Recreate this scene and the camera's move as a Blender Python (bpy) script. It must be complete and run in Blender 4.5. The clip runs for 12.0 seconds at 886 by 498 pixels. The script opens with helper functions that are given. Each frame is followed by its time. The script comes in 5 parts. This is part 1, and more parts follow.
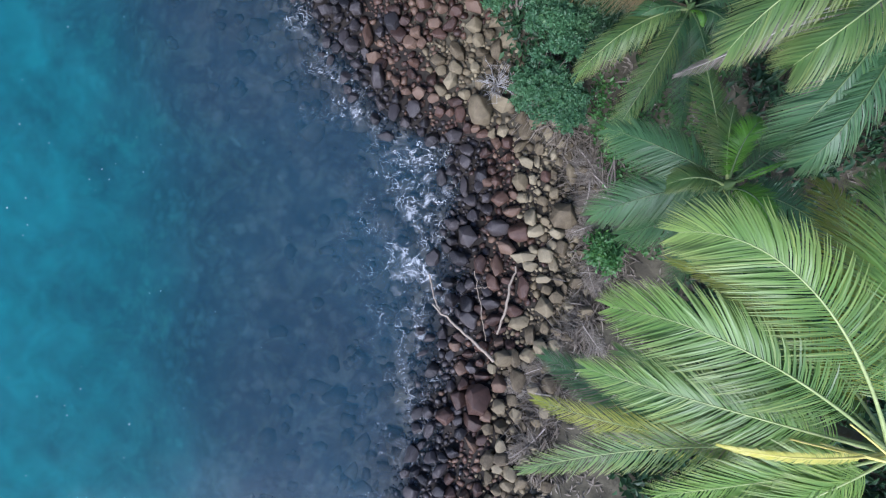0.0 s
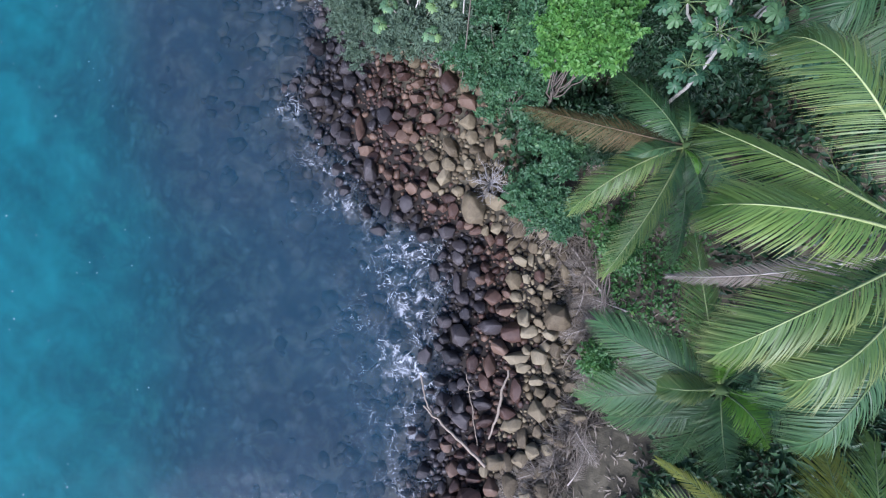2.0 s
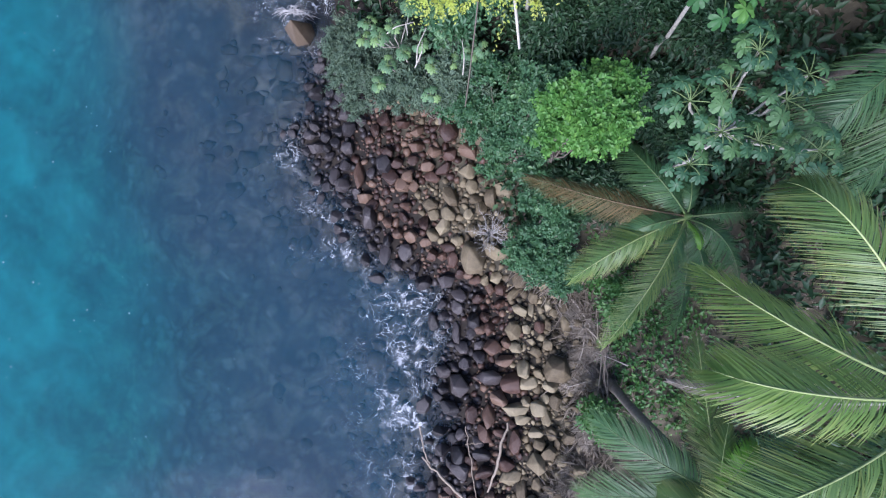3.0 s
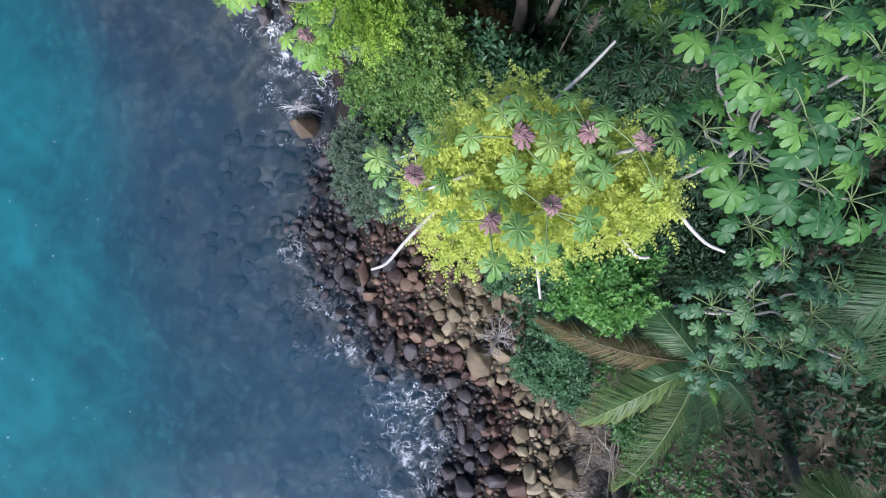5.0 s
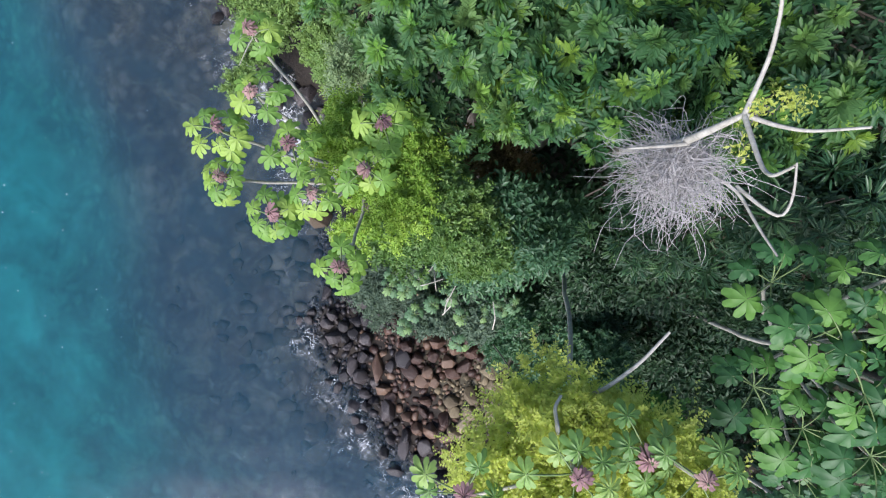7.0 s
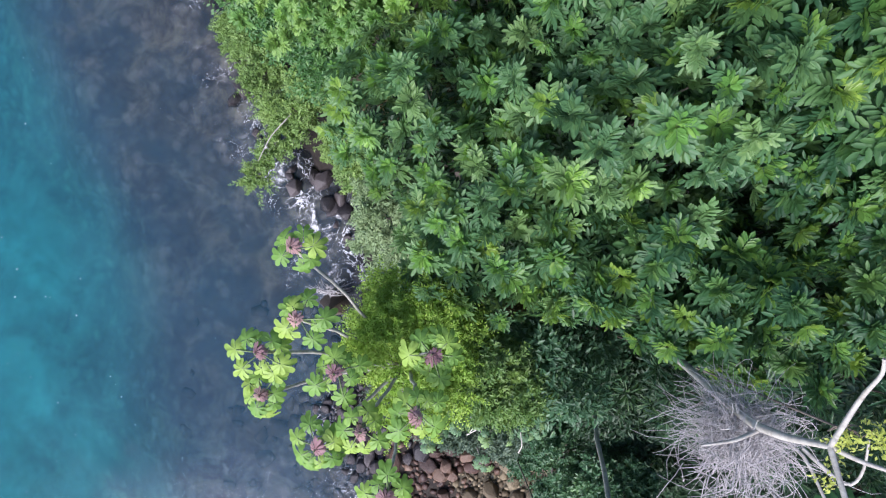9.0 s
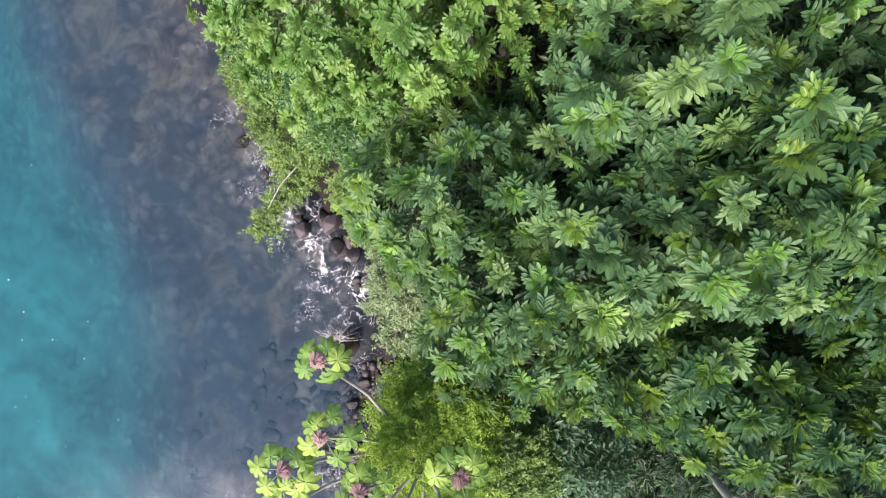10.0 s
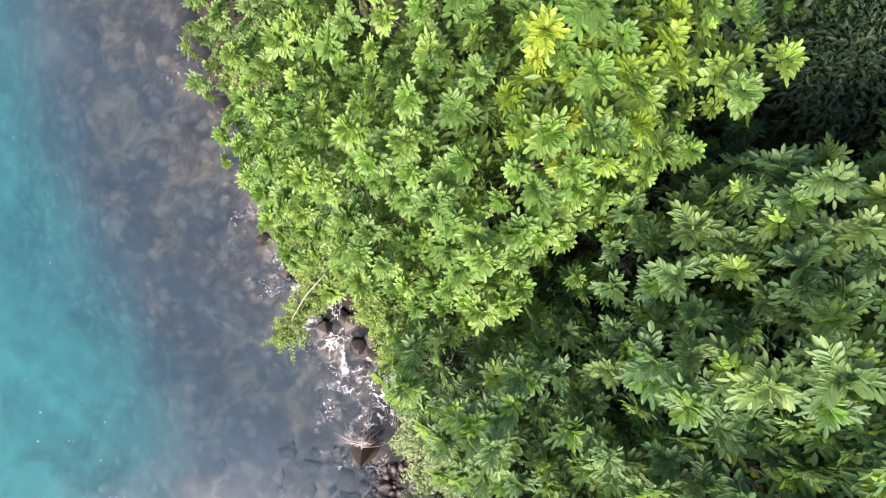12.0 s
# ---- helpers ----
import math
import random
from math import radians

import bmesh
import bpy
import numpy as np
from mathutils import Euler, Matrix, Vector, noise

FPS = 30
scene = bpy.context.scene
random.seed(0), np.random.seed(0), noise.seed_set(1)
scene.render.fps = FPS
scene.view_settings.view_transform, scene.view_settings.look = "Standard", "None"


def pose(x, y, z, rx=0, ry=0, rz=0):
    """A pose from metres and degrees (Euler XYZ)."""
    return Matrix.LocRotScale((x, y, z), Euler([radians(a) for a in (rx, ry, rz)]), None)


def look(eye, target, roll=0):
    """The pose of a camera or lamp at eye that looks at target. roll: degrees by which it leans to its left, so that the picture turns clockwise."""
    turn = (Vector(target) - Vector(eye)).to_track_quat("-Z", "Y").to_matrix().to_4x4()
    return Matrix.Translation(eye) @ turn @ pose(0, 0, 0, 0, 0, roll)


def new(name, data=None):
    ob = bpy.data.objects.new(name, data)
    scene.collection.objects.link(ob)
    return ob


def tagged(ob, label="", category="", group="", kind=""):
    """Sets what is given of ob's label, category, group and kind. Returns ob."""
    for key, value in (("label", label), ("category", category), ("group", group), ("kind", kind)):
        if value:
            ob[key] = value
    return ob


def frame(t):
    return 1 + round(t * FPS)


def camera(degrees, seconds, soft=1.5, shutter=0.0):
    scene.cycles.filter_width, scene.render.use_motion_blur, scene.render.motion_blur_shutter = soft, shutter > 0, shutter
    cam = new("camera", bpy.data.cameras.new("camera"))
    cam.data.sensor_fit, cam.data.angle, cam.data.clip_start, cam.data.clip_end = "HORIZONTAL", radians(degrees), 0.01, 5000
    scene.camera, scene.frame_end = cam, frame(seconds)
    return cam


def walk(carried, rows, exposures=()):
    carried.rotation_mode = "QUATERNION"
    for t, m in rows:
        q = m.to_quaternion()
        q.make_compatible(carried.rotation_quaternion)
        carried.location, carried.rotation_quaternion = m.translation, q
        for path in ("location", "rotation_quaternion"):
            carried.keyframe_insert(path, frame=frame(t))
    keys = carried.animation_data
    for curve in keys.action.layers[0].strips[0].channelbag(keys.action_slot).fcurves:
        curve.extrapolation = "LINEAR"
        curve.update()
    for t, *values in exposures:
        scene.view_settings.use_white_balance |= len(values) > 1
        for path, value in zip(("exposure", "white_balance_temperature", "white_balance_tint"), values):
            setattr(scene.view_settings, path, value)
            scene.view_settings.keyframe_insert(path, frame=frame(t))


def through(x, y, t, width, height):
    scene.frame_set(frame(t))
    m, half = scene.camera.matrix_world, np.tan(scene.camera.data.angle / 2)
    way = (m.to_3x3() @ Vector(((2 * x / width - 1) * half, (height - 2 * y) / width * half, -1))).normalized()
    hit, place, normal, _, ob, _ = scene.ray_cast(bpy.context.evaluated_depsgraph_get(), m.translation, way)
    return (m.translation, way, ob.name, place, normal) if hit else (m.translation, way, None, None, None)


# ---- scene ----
cam = camera(81.5, 12.0, soft=1.2)
METRES, EYE, TILT, LEAN, TURN = 19.2, 17.12, -86.5, 0.0, 0.0
ROWS = [
    (0.0, 0.0, 0.0, 0.0, 0.0, 0.0, -0.0),
    (0.5, 0.0034, 0.0027, 0.0434, 0.01, -0.06, -0.12),
    (1.0, 0.0073, 0.0059, 0.0858, 0.07, -0.11, -0.23),
    (1.5, 0.0112, 0.0099, 0.1292, 0.07, -0.18, -0.3),
    (2.0, 0.0133, 0.0132, 0.1722, 0.05, -0.33, -0.36),
    (2.5, 0.0152, 0.0171, 0.2158, 0.14, -0.4, -0.46),
    (3.0, 0.0156, 0.0203, 0.2579, 0.17, -0.49, -0.52),
    (5.0, 0.0011, 0.0334, 0.4252, 0.01, -0.52, -0.77),
    (5.5, -0.0047, 0.0371, 0.4674, 0.0, -0.65, -0.87),
    (6.0, -0.0117, 0.0407, 0.5098, 0.01, -0.8, -0.98),
    (6.5, -0.0201, 0.0441, 0.5517, -0.08, -1.01, -1.05),
    (7.0, -0.0289, 0.0471, 0.5941, -0.15, -1.28, -1.06),
    (9.0, -0.0668, 0.0617, 0.7488, -0.3, -1.67, -1.51),
    (9.5, -0.0768, 0.0655, 0.7886, -0.31, -1.94, -1.54),
    (10.0, -0.0868, 0.0692, 0.8277, -0.41, -2.13, -1.58),
    (10.5, -0.0961, 0.0728, 0.8661, -0.39, -2.31, -1.61),
    (11.0, -0.1073, 0.0764, 0.9037, -0.42, -2.43, -1.62),
    (11.5, -0.1191, 0.0793, 0.9417, -0.51, -2.09, -1.66),
    (12.0, -0.13, 0.0825, 0.9794, -0.47, -1.2, -1.76),
]
walk(cam, [(t, pose(0, 0, EYE, TILT, LEAN, TURN) @ pose(METRES * x, METRES * y, METRES * z, 90 + pitch, roll, yaw)) for t, x, y, z, yaw, pitch, roll in ROWS],
     [(0.0, 0.84, 5450, 20), (3.0, 1.0, 5500, 26), (6.0, 0.95, 5950, 20), (7.5, 0.98, 6100, 20), (9.0, 1.12, 5950, 26), (10.0, 1.44, 6800, 30), (11.0, 1.78, 7550, 31), (12.0, 1.86, 7650, 30)])

# ---- light ----
world = bpy.data.worlds.new("sky")
scene.world = world
world.use_nodes = True
wt = world.node_tree
sky = wt.nodes.new("ShaderNodeTexSky")
sky.sky_type, sky.sun_disc = "NISHITA", False
sky.sun_elevation, sky.sun_rotation = radians(43), radians(208)
sky.air_density, sky.dust_density = 1.0, 1.0
wt.links.new(sky.outputs[0], wt.nodes["Background"].inputs[0])
wt.nodes["Background"].inputs[1].default_value = 0.098
sun_data = bpy.data.lights.new("sun", "SUN")
sun_data.energy, sun_data.angle, sun_data.color = 3.3, radians(28), (1.0, 0.96, 0.88)
sun = new("sun", sun_data)
sun.matrix_world = look((-20.5, -32.5, 40.5), (0, 6, 0))


# ---- materials ----
def material(name):
    m = bpy.data.materials.new(name)
    m.use_nodes = True
    t = m.node_tree
    return m, t, t.nodes["Principled BSDF"]


def ramp(t, fac, stops):
    r = t.nodes.new("ShaderNodeValToRGB")
    e = r.color_ramp.elements
    while len(e) < len(stops):
        e.new(0.5)
    for el, (p, c) in zip(e, stops):
        el.position, el.color = p, (*c, 1)
    t.links.new(fac, r.inputs[0])
    return r.outputs[0]


def tex_noise(t, scale, detail=4, rough=0.55, distort=0.0, coord="Object"):
    c = t.nodes.new("ShaderNodeTexCoord")
    n = t.nodes.new("ShaderNodeTexNoise")
    n.inputs["Scale"].default_value, n.inputs["Detail"].default_value = scale, detail
    n.inputs["Roughness"].default_value, n.inputs["Distortion"].default_value = rough, distort
    t.links.new(c.outputs[coord], n.inputs["Vector"])
    return n.outputs[0]


def mix(t, fac, a, b, blend="MIX"):
    n = t.nodes.new("ShaderNodeMix")
    n.data_type, n.blend_type = "RGBA", blend
    for i, v in ((0, fac), (6, a), (7, b)):
        if isinstance(v, (int, float)):
            n.inputs[i].default_value = v
        elif isinstance(v, tuple):
            n.inputs[i].default_value = (*v, 1)
        else:
            t.links.new(v, n.inputs[i])
    return n.outputs[2]


def maths(t, op, a, b=0.0, clamp=False):
    n = t.nodes.new("ShaderNodeMath")
    n.operation, n.use_clamp = op, clamp
    for i, v in ((0, a), (1, b)):
        if isinstance(v, (int, float)):
            n.inputs[i].default_value = v
        else:
            t.links.new(v, n.inputs[i])
    return n.outputs[0]


def add_bump(t, b, height, strength=0.4, distance=0.02):
    n = t.nodes.new("ShaderNodeBump")
    n.inputs["Strength"].default_value, n.inputs["Distance"].default_value = strength, distance
    t.links.new(height, n.inputs["Height"])
    t.links.new(n.outputs[0], b.inputs["Normal"])


def leaf_material(name, dark, mid, young, gloss=0.42, through=0.35, patch=0.9, by_object=False, dry_ends=0.0):
    """Foliage: leaves vary one by one, and by patches of the crown; light passes through the blades."""
    m, t, b = material(name)
    g = t.nodes.new("ShaderNodeNewGeometry")
    o = t.nodes.new("ShaderNodeObjectInfo")
    each = ramp(t, g.outputs["Random Per Island"], [(0.0, dark), (0.55, mid), (0.85, mid), (1.0, young)])
    big = tex_noise(t, patch, 2, coord="Object")
    if by_object:
        big = o.outputs["Random"]
    hue = ramp(t, big, [(0.3, dark), (0.55, mid), (0.85, young)])
    col = mix(t, 0.5, each, hue)
    col = mix(t, maths(t, "MULTIPLY", tex_noise(t, 40, 3), 0.35), col, tuple(c * 0.55 for c in dark))
    if dry_ends:
        ends = t.nodes.new("ShaderNodeAttribute")
        ends.attribute_name = "leaf_end"
        col = mix(t, maths(t, "MULTIPLY", ends.outputs["Fac"], dry_ends, True), col, (0.56, 0.50, 0.20))
    t.links.new(col, b.inputs["Base Color"])
    b.inputs["Roughness"].default_value = gloss
    b.inputs["Specular IOR Level"].default_value = 0.45
    tr = t.nodes.new("ShaderNodeBsdfTranslucent")
    t.links.new(mix(t, 0.5, col, tuple(min(1, c * 1.3) for c in young)), tr.inputs[0])
    ms = t.nodes.new("ShaderNodeMixShader")
    ms.inputs[0].default_value = through
    t.links.new(b.outputs[0], ms.inputs[1])
    t.links.new(tr.outputs[0], ms.inputs[2])
    t.links.new(ms.outputs[0], t.nodes["Material Output"].inputs[0])
    return m


def bark_material(name, low, high, scale=9.0, rough=0.85):
    m, t, b = material(name)
    n = tex_noise(t, scale, 6, 0.65, 0.6)
    col = ramp(t, n, [(0.3, low), (0.7, high)])
    col = mix(t, maths(t, "MULTIPLY", tex_noise(t, scale * 7, 3), 0.4), col, tuple(c * 0.6 for c in low))
    t.links.new(col, b.inputs["Base Color"])
    b.inputs["Roughness"].default_value = rough
    add_bump(t, b, tex_noise(t, scale * 4, 5), 0.5, 0.01)
    return m


def rock_material(name, a, b_, c, rough=0.8):
    m, t, b = material(name)
    o = t.nodes.new("ShaderNodeObjectInfo")
    g = t.nodes.new("ShaderNodeNewGeometry")
    pick = maths(t, "FRACT", maths(t, "ADD", o.outputs["Random"], g.outputs["Random Per Island"]))
    pale = tuple(v * 1.2 + 0.01 for v in c)
    base = ramp(t, pick, [(0.0, tuple(v * 0.7 for v in a)), (0.3, a), (0.55, b_), (0.82, c), (1.0, pale)])
    stain = ramp(t, tex_noise(t, 2.6, 6, 0.6, 0.8), [(0.35, tuple(v * 0.55 for v in a)), (0.6, b_), (0.8, c)])
    col = mix(t, 0.35, base, stain)
    col = mix(t, maths(t, "MULTIPLY", tex_noise(t, 38, 4, 0.7), 0.55), col, tuple(v * 0.35 for v in a))
    t.links.new(col, b.inputs["Base Color"])
    b.inputs["Roughness"].default_value = rough
    add_bump(t, b, tex_noise(t, 14, 8, 0.68), 0.7, 0.035)
    return m


ROCK_WET = rock_material("wet_rock", (0.024, 0.022, 0.024), (0.046, 0.040, 0.042), (0.085, 0.072, 0.070), 0.42)
ROCK_RED = rock_material("red_brown_rock", (0.048, 0.025, 0.019), (0.118, 0.063, 0.043), (0.215, 0.140, 0.090), 0.5)
ROCK_TAN = rock_material("tan_rock", (0.115, 0.088, 0.050), (0.235, 0.192, 0.112), (0.36, 0.31, 0.195), 0.75)
ROCK_BROWN = rock_material("brown_sea_rock", (0.060, 0.043, 0.030), (0.135, 0.100, 0.066), (0.23, 0.18, 0.12), 0.6)
ROCK_SEA = rock_material("submerged_rock", (0.08, 0.075, 0.068), (0.15, 0.138, 0.115), (0.25, 0.225, 0.175), 0.7)

PALM = leaf_material("palm_leaflet", (0.066, 0.145, 0.036), (0.170, 0.310, 0.068), (0.46, 0.56, 0.15), 0.42, 0.32, 0.5, dry_ends=0.4)
PALM_DARK = leaf_material("dark_palm_leaflet", (0.036, 0.098, 0.040), (0.075, 0.175, 0.066), (0.150, 0.270, 0.070), 0.44, 0.28, 0.5, dry_ends=0.15)
PALM_YELLOW = leaf_material("yellowing_palm_leaflet", (0.160, 0.220, 0.030), (0.360, 0.380, 0.060), (0.620, 0.540, 0.140), 0.4, 0.3, 0.7)
PALM_DRY = leaf_material("dry_palm_leaflet", (0.12, 0.098, 0.072), (0.28, 0.245, 0.195), (0.52, 0.475, 0.40), 0.8, 0.1, 0.8)
PALM_BROWN = leaf_material("dying_palm_leaflet", (0.06, 0.055, 0.02), (0.135, 0.1, 0.032), (0.25, 0.185, 0.075), 0.7, 0.15, 0.8)
RIB = bark_material("palm_rib", (0.23, 0.31, 0.10), (0.44, 0.50, 0.21), 6, 0.5)
RIB_DARK = bark_material("dark_palm_rib", (0.07, 0.13, 0.04), (0.15, 0.22, 0.08), 6, 0.5)
RIB_BROWN = bark_material("brown_rib", (0.10, 0.075, 0.04), (0.22, 0.17, 0.09), 8, 0.8)
RIB_DRY = bark_material("dry_rib", (0.36, 0.31, 0.26), (0.60, 0.55, 0.49), 8, 0.8)
CECR = leaf_material("trumpet_leaf", (0.12, 0.27, 0.05), (0.26, 0.45, 0.075), (0.46, 0.60, 0.11), 0.55, 0.3, 0.6, True)
CECR_DARK = leaf_material("dark_trumpet_leaf", (0.026, 0.100, 0.034), (0.065, 0.200, 0.050), (0.200, 0.410, 0.055), 0.52, 0.28, 0.6, True)
CECR_BLUE = leaf_material("bluish_trumpet_leaf", (0.036, 0.105, 0.052), (0.07, 0.175, 0.08), (0.15, 0.29, 0.085), 0.5, 0.26, 0.6, True)
CECR_PALE = leaf_material("pale_sapling_leaf", (0.085, 0.185, 0.095), (0.165, 0.310, 0.145), (0.30, 0.46, 0.13), 0.55, 0.28, 0.6, True)
CECR_DEAD = leaf_material("withered_trumpet_leaf", (0.20, 0.11, 0.12), (0.38, 0.22, 0.22), (0.48, 0.34, 0.27), 0.7, 0.2, 0.6, True)
PETIOLE = bark_material("petiole", (0.09, 0.16, 0.05), (0.18, 0.25, 0.09), 8, 0.6)
VINE = leaf_material("vine_leaf", (0.38, 0.51, 0.080), (0.62, 0.70, 0.15), (0.82, 0.84, 0.32), 0.6, 0.56, 1.6)
VINE_GREEN = leaf_material("green_vine_leaf", (0.13, 0.29, 0.03), (0.29, 0.48, 0.055), (0.56, 0.66, 0.11), 0.5, 0.28, 0.9)
BUSH = leaf_material("bush_leaf", (0.035, 0.110, 0.035), (0.075, 0.200, 0.055), (0.190, 0.360, 0.070), 0.45, 0.3, 0.9)
BUSH_BRIGHT = leaf_material("bright_bush_leaf", (0.050, 0.160, 0.038), (0.110, 0.285, 0.058), (0.245, 0.450, 0.080), 0.5, 0.32, 0.9)
BUSH_TEAL = leaf_material("bluish_bush_leaf", (0.035, 0.100, 0.050), (0.078, 0.190, 0.088), (0.180, 0.330, 0.110), 0.45, 0.3, 0.9)
BUSH_BLUE = leaf_material("grey_green_leaf", (0.060, 0.110, 0.075), (0.115, 0.180, 0.115), (0.200, 0.280, 0.150), 0.6, 0.25, 0.9)
BUSH_SILVER = leaf_material("silvery_leaf", (0.13, 0.22, 0.11), (0.25, 0.36, 0.17), (0.38, 0.48, 0.22), 0.6, 0.25, 0.9)
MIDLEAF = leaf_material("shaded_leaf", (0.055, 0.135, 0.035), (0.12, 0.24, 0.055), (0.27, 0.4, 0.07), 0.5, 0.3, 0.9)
# leaves under and inside the crowns, with the hollows' shade put into the colour
UNDER = leaf_material("shaded_understory_leaf", (0.017, 0.050, 0.023), (0.036, 0.090, 0.038), (0.085, 0.17, 0.054), 0.5, 0.25, 0.9)
PINNATE = leaf_material("pinnate_leaf", (0.021, 0.080, 0.035), (0.056, 0.162, 0.062), (0.140, 0.280, 0.075), 0.55, 0.42, 0.5, True)
PINNATE_LIGHT = leaf_material("light_pinnate_leaf", (0.082, 0.195, 0.050), (0.142, 0.305, 0.074), (0.265, 0.43, 0.092), 0.48, 0.35, 0.5, True)
PINNATE_PALE = leaf_material("pale_pinnate_leaf", (0.110, 0.215, 0.075), (0.185, 0.325, 0.105), (0.31, 0.44, 0.13), 0.5, 0.35, 0.5, True)
PINNATE_YOUNG = leaf_material("young_pinnate_leaf", (0.075, 0.205, 0.048), (0.15, 0.32, 0.065), (0.35, 0.51, 0.08), 0.42, 0.45, 0.5, True)
PALE_YOUNG = leaf_material("young_light_leaf", (0.095, 0.245, 0.050), (0.155, 0.35, 0.066), (0.28, 0.47, 0.085), 0.48, 0.35, 0.5, True)
PALM_YOUNG = leaf_material("young_palm_leaflet", (0.060, 0.190, 0.025), (0.140, 0.340, 0.038), (0.340, 0.520, 0.065), 0.4, 0.4, 0.6)
SPEAR_GOLD = leaf_material("golden_palm_leaflet", (0.420, 0.420, 0.060), (0.620, 0.580, 0.110), (0.850, 0.780, 0.300), 0.45, 0.3, 0.7)
STALK = bark_material("yellow_stalk", (0.55, 0.48, 0.10), (0.80, 0.72, 0.24), 6, 0.5)
PALM_MID = leaf_material("mid_palm_leaflet", (0.054, 0.115, 0.034), (0.125, 0.230, 0.060), (0.34, 0.41, 0.105), 0.44, 0.3, 0.5, dry_ends=0.45)
PINNATE_MID = leaf_material("mid_pinnate_leaf", (0.06, 0.16, 0.065), (0.12, 0.26, 0.1), (0.24, 0.39, 0.115), 0.52, 0.42, 0.5, True)
HANGING = leaf_material("overhanging_leaf", (0.110, 0.220, 0.060), (0.210, 0.350, 0.090), (0.360, 0.480, 0.130), 0.5, 0.3, 0.9)
PINNATE_TIP = leaf_material("pinnate_tip_leaf", (0.05, 0.15, 0.05), (0.11, 0.255, 0.078), (0.21, 0.37, 0.085), 0.52, 0.42, 0.5, True)
YELLOW_LEAF = leaf_material("yellow_pinnate_leaf", (0.16, 0.32, 0.045), (0.27, 0.43, 0.06), (0.44, 0.53, 0.085), 0.42, 0.35, 0.5, True)
CECR_STAR = leaf_material("star_trumpet_leaf", (0.100, 0.230, 0.060), (0.215, 0.390, 0.095), (0.420, 0.560, 0.140), 0.5, 0.3, 0.6, True)
NARROW = leaf_material("narrow_leaf", (0.022, 0.075, 0.036), (0.046, 0.125, 0.055), (0.120, 0.230, 0.060), 0.38, 0.25, 0.5, True)
BARK = bark_material("grey_brown_bark", (0.11, 0.09, 0.07), (0.25, 0.22, 0.18))
BARK_PALE = bark_material("pale_bark", (0.26, 0.25, 0.21), (0.54, 0.53, 0.46), 11)
BARK_WHITE = bark_material("whitish_bark", (0.33, 0.32, 0.27), (0.61, 0.59, 0.52), 11)
TWIG_GREY = bark_material("dead_grey_twig", (0.32, 0.31, 0.30), (0.56, 0.55, 0.53), 12)
DRIFT = bark_material("driftwood", (0.24, 0.19, 0.14), (0.42, 0.36, 0.28), 10)


def ground_material():
    m, t, b = material("shore_ground")
    land = t.nodes.new("ShaderNodeAttribute")
    land.attribute_name = "inland"
    sand = t.nodes.new("ShaderNodeAttribute")
    sand.attribute_name = "sandy"
    soil = ramp(t, tex_noise(t, 1.6, 6, 0.65, 0.5), [(0.3, (0.026, 0.023, 0.014)), (0.5, (0.056, 0.050, 0.031)), (0.72, (0.125, 0.112, 0.074))])
    # gravel painted near-black: it carries the shade of the gaps between stones
    shaded_gravel = ramp(t, tex_noise(t, 9, 5, 0.7), [(0.3, (0.007, 0.005, 0.004)), (0.7, (0.026, 0.020, 0.014))])
    cells = t.nodes.new("ShaderNodeTexVoronoi")
    cells.inputs["Scale"].default_value = 2.2
    where = t.nodes.new("ShaderNodeTexCoord")
    shift = t.nodes.new("ShaderNodeTexNoise")
    shift.inputs["Scale"].default_value, shift.inputs["Detail"].default_value = 1.6, 4
    blend = t.nodes.new("ShaderNodeVectorMath")
    blend.operation = "MULTIPLY_ADD"
    blend.inputs[1].default_value = (0.7, 0.7, 0)
    t.links.new(where.outputs["Object"], shift.inputs["Vector"])
    t.links.new(shift.outputs[1], blend.inputs[0])
    t.links.new(where.outputs["Object"], blend.inputs[2])
    t.links.new(blend.outputs[0], cells.inputs["Vector"])
    cobble = mix(t, ramp(t, cells.outputs["Distance"], [(0.25, (0.0,) * 3), (0.6, (1.0,) * 3)]), ramp(t, cells.outputs["Color"], [(0.1, (0.08, 0.08, 0.08)), (0.55, (0.17, 0.165, 0.15)), (0.9, (0.40, 0.37, 0.30))]), (0.045, 0.05, 0.055))
    patches = ramp(t, tex_noise(t, 0.75, 8, 0.7, 0.5), [(0.36, (0.05, 0.05, 0.055)), (0.50, (0.12, 0.11, 0.10)), (0.62, (0.30, 0.28, 0.20)), (0.78, (0.44, 0.40, 0.28))])
    reef = mix(t, 0.6, cobble, patches)
    sandy = ramp(t, tex_noise(t, 0.5, 5, 0.6, 0.6), [(0.3, (0.34, 0.33, 0.28)), (0.7, (0.57, 0.55, 0.46))])
    wisps = maths(t, "MULTIPLY", maths(t, "SUBTRACT", tex_noise(t, 0.42, 7, 0.62, 1.1), 0.5), 1.5)
    amount = maths(t, "ADD", sand.outputs["Fac"], maths(t, "MULTIPLY", wisps, maths(t, "MULTIPLY", sand.outputs["Fac"], 1.6, True)), True)
    sea = mix(t, amount, reef, sandy)
    dry = mix(t, maths(t, "MULTIPLY", maths(t, "SUBTRACT", land.outputs["Fac"], 2.2), 0.6, True), shaded_gravel, soil)
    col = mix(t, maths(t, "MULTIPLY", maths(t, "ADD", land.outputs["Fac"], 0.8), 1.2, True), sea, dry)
    t.links.new(col, b.inputs["Base Color"])
    b.inputs["Roughness"].default_value = 0.9
    add_bump(t, b, tex_noise(t, 6, 8, 0.7), 0.6, 0.06)
    return m


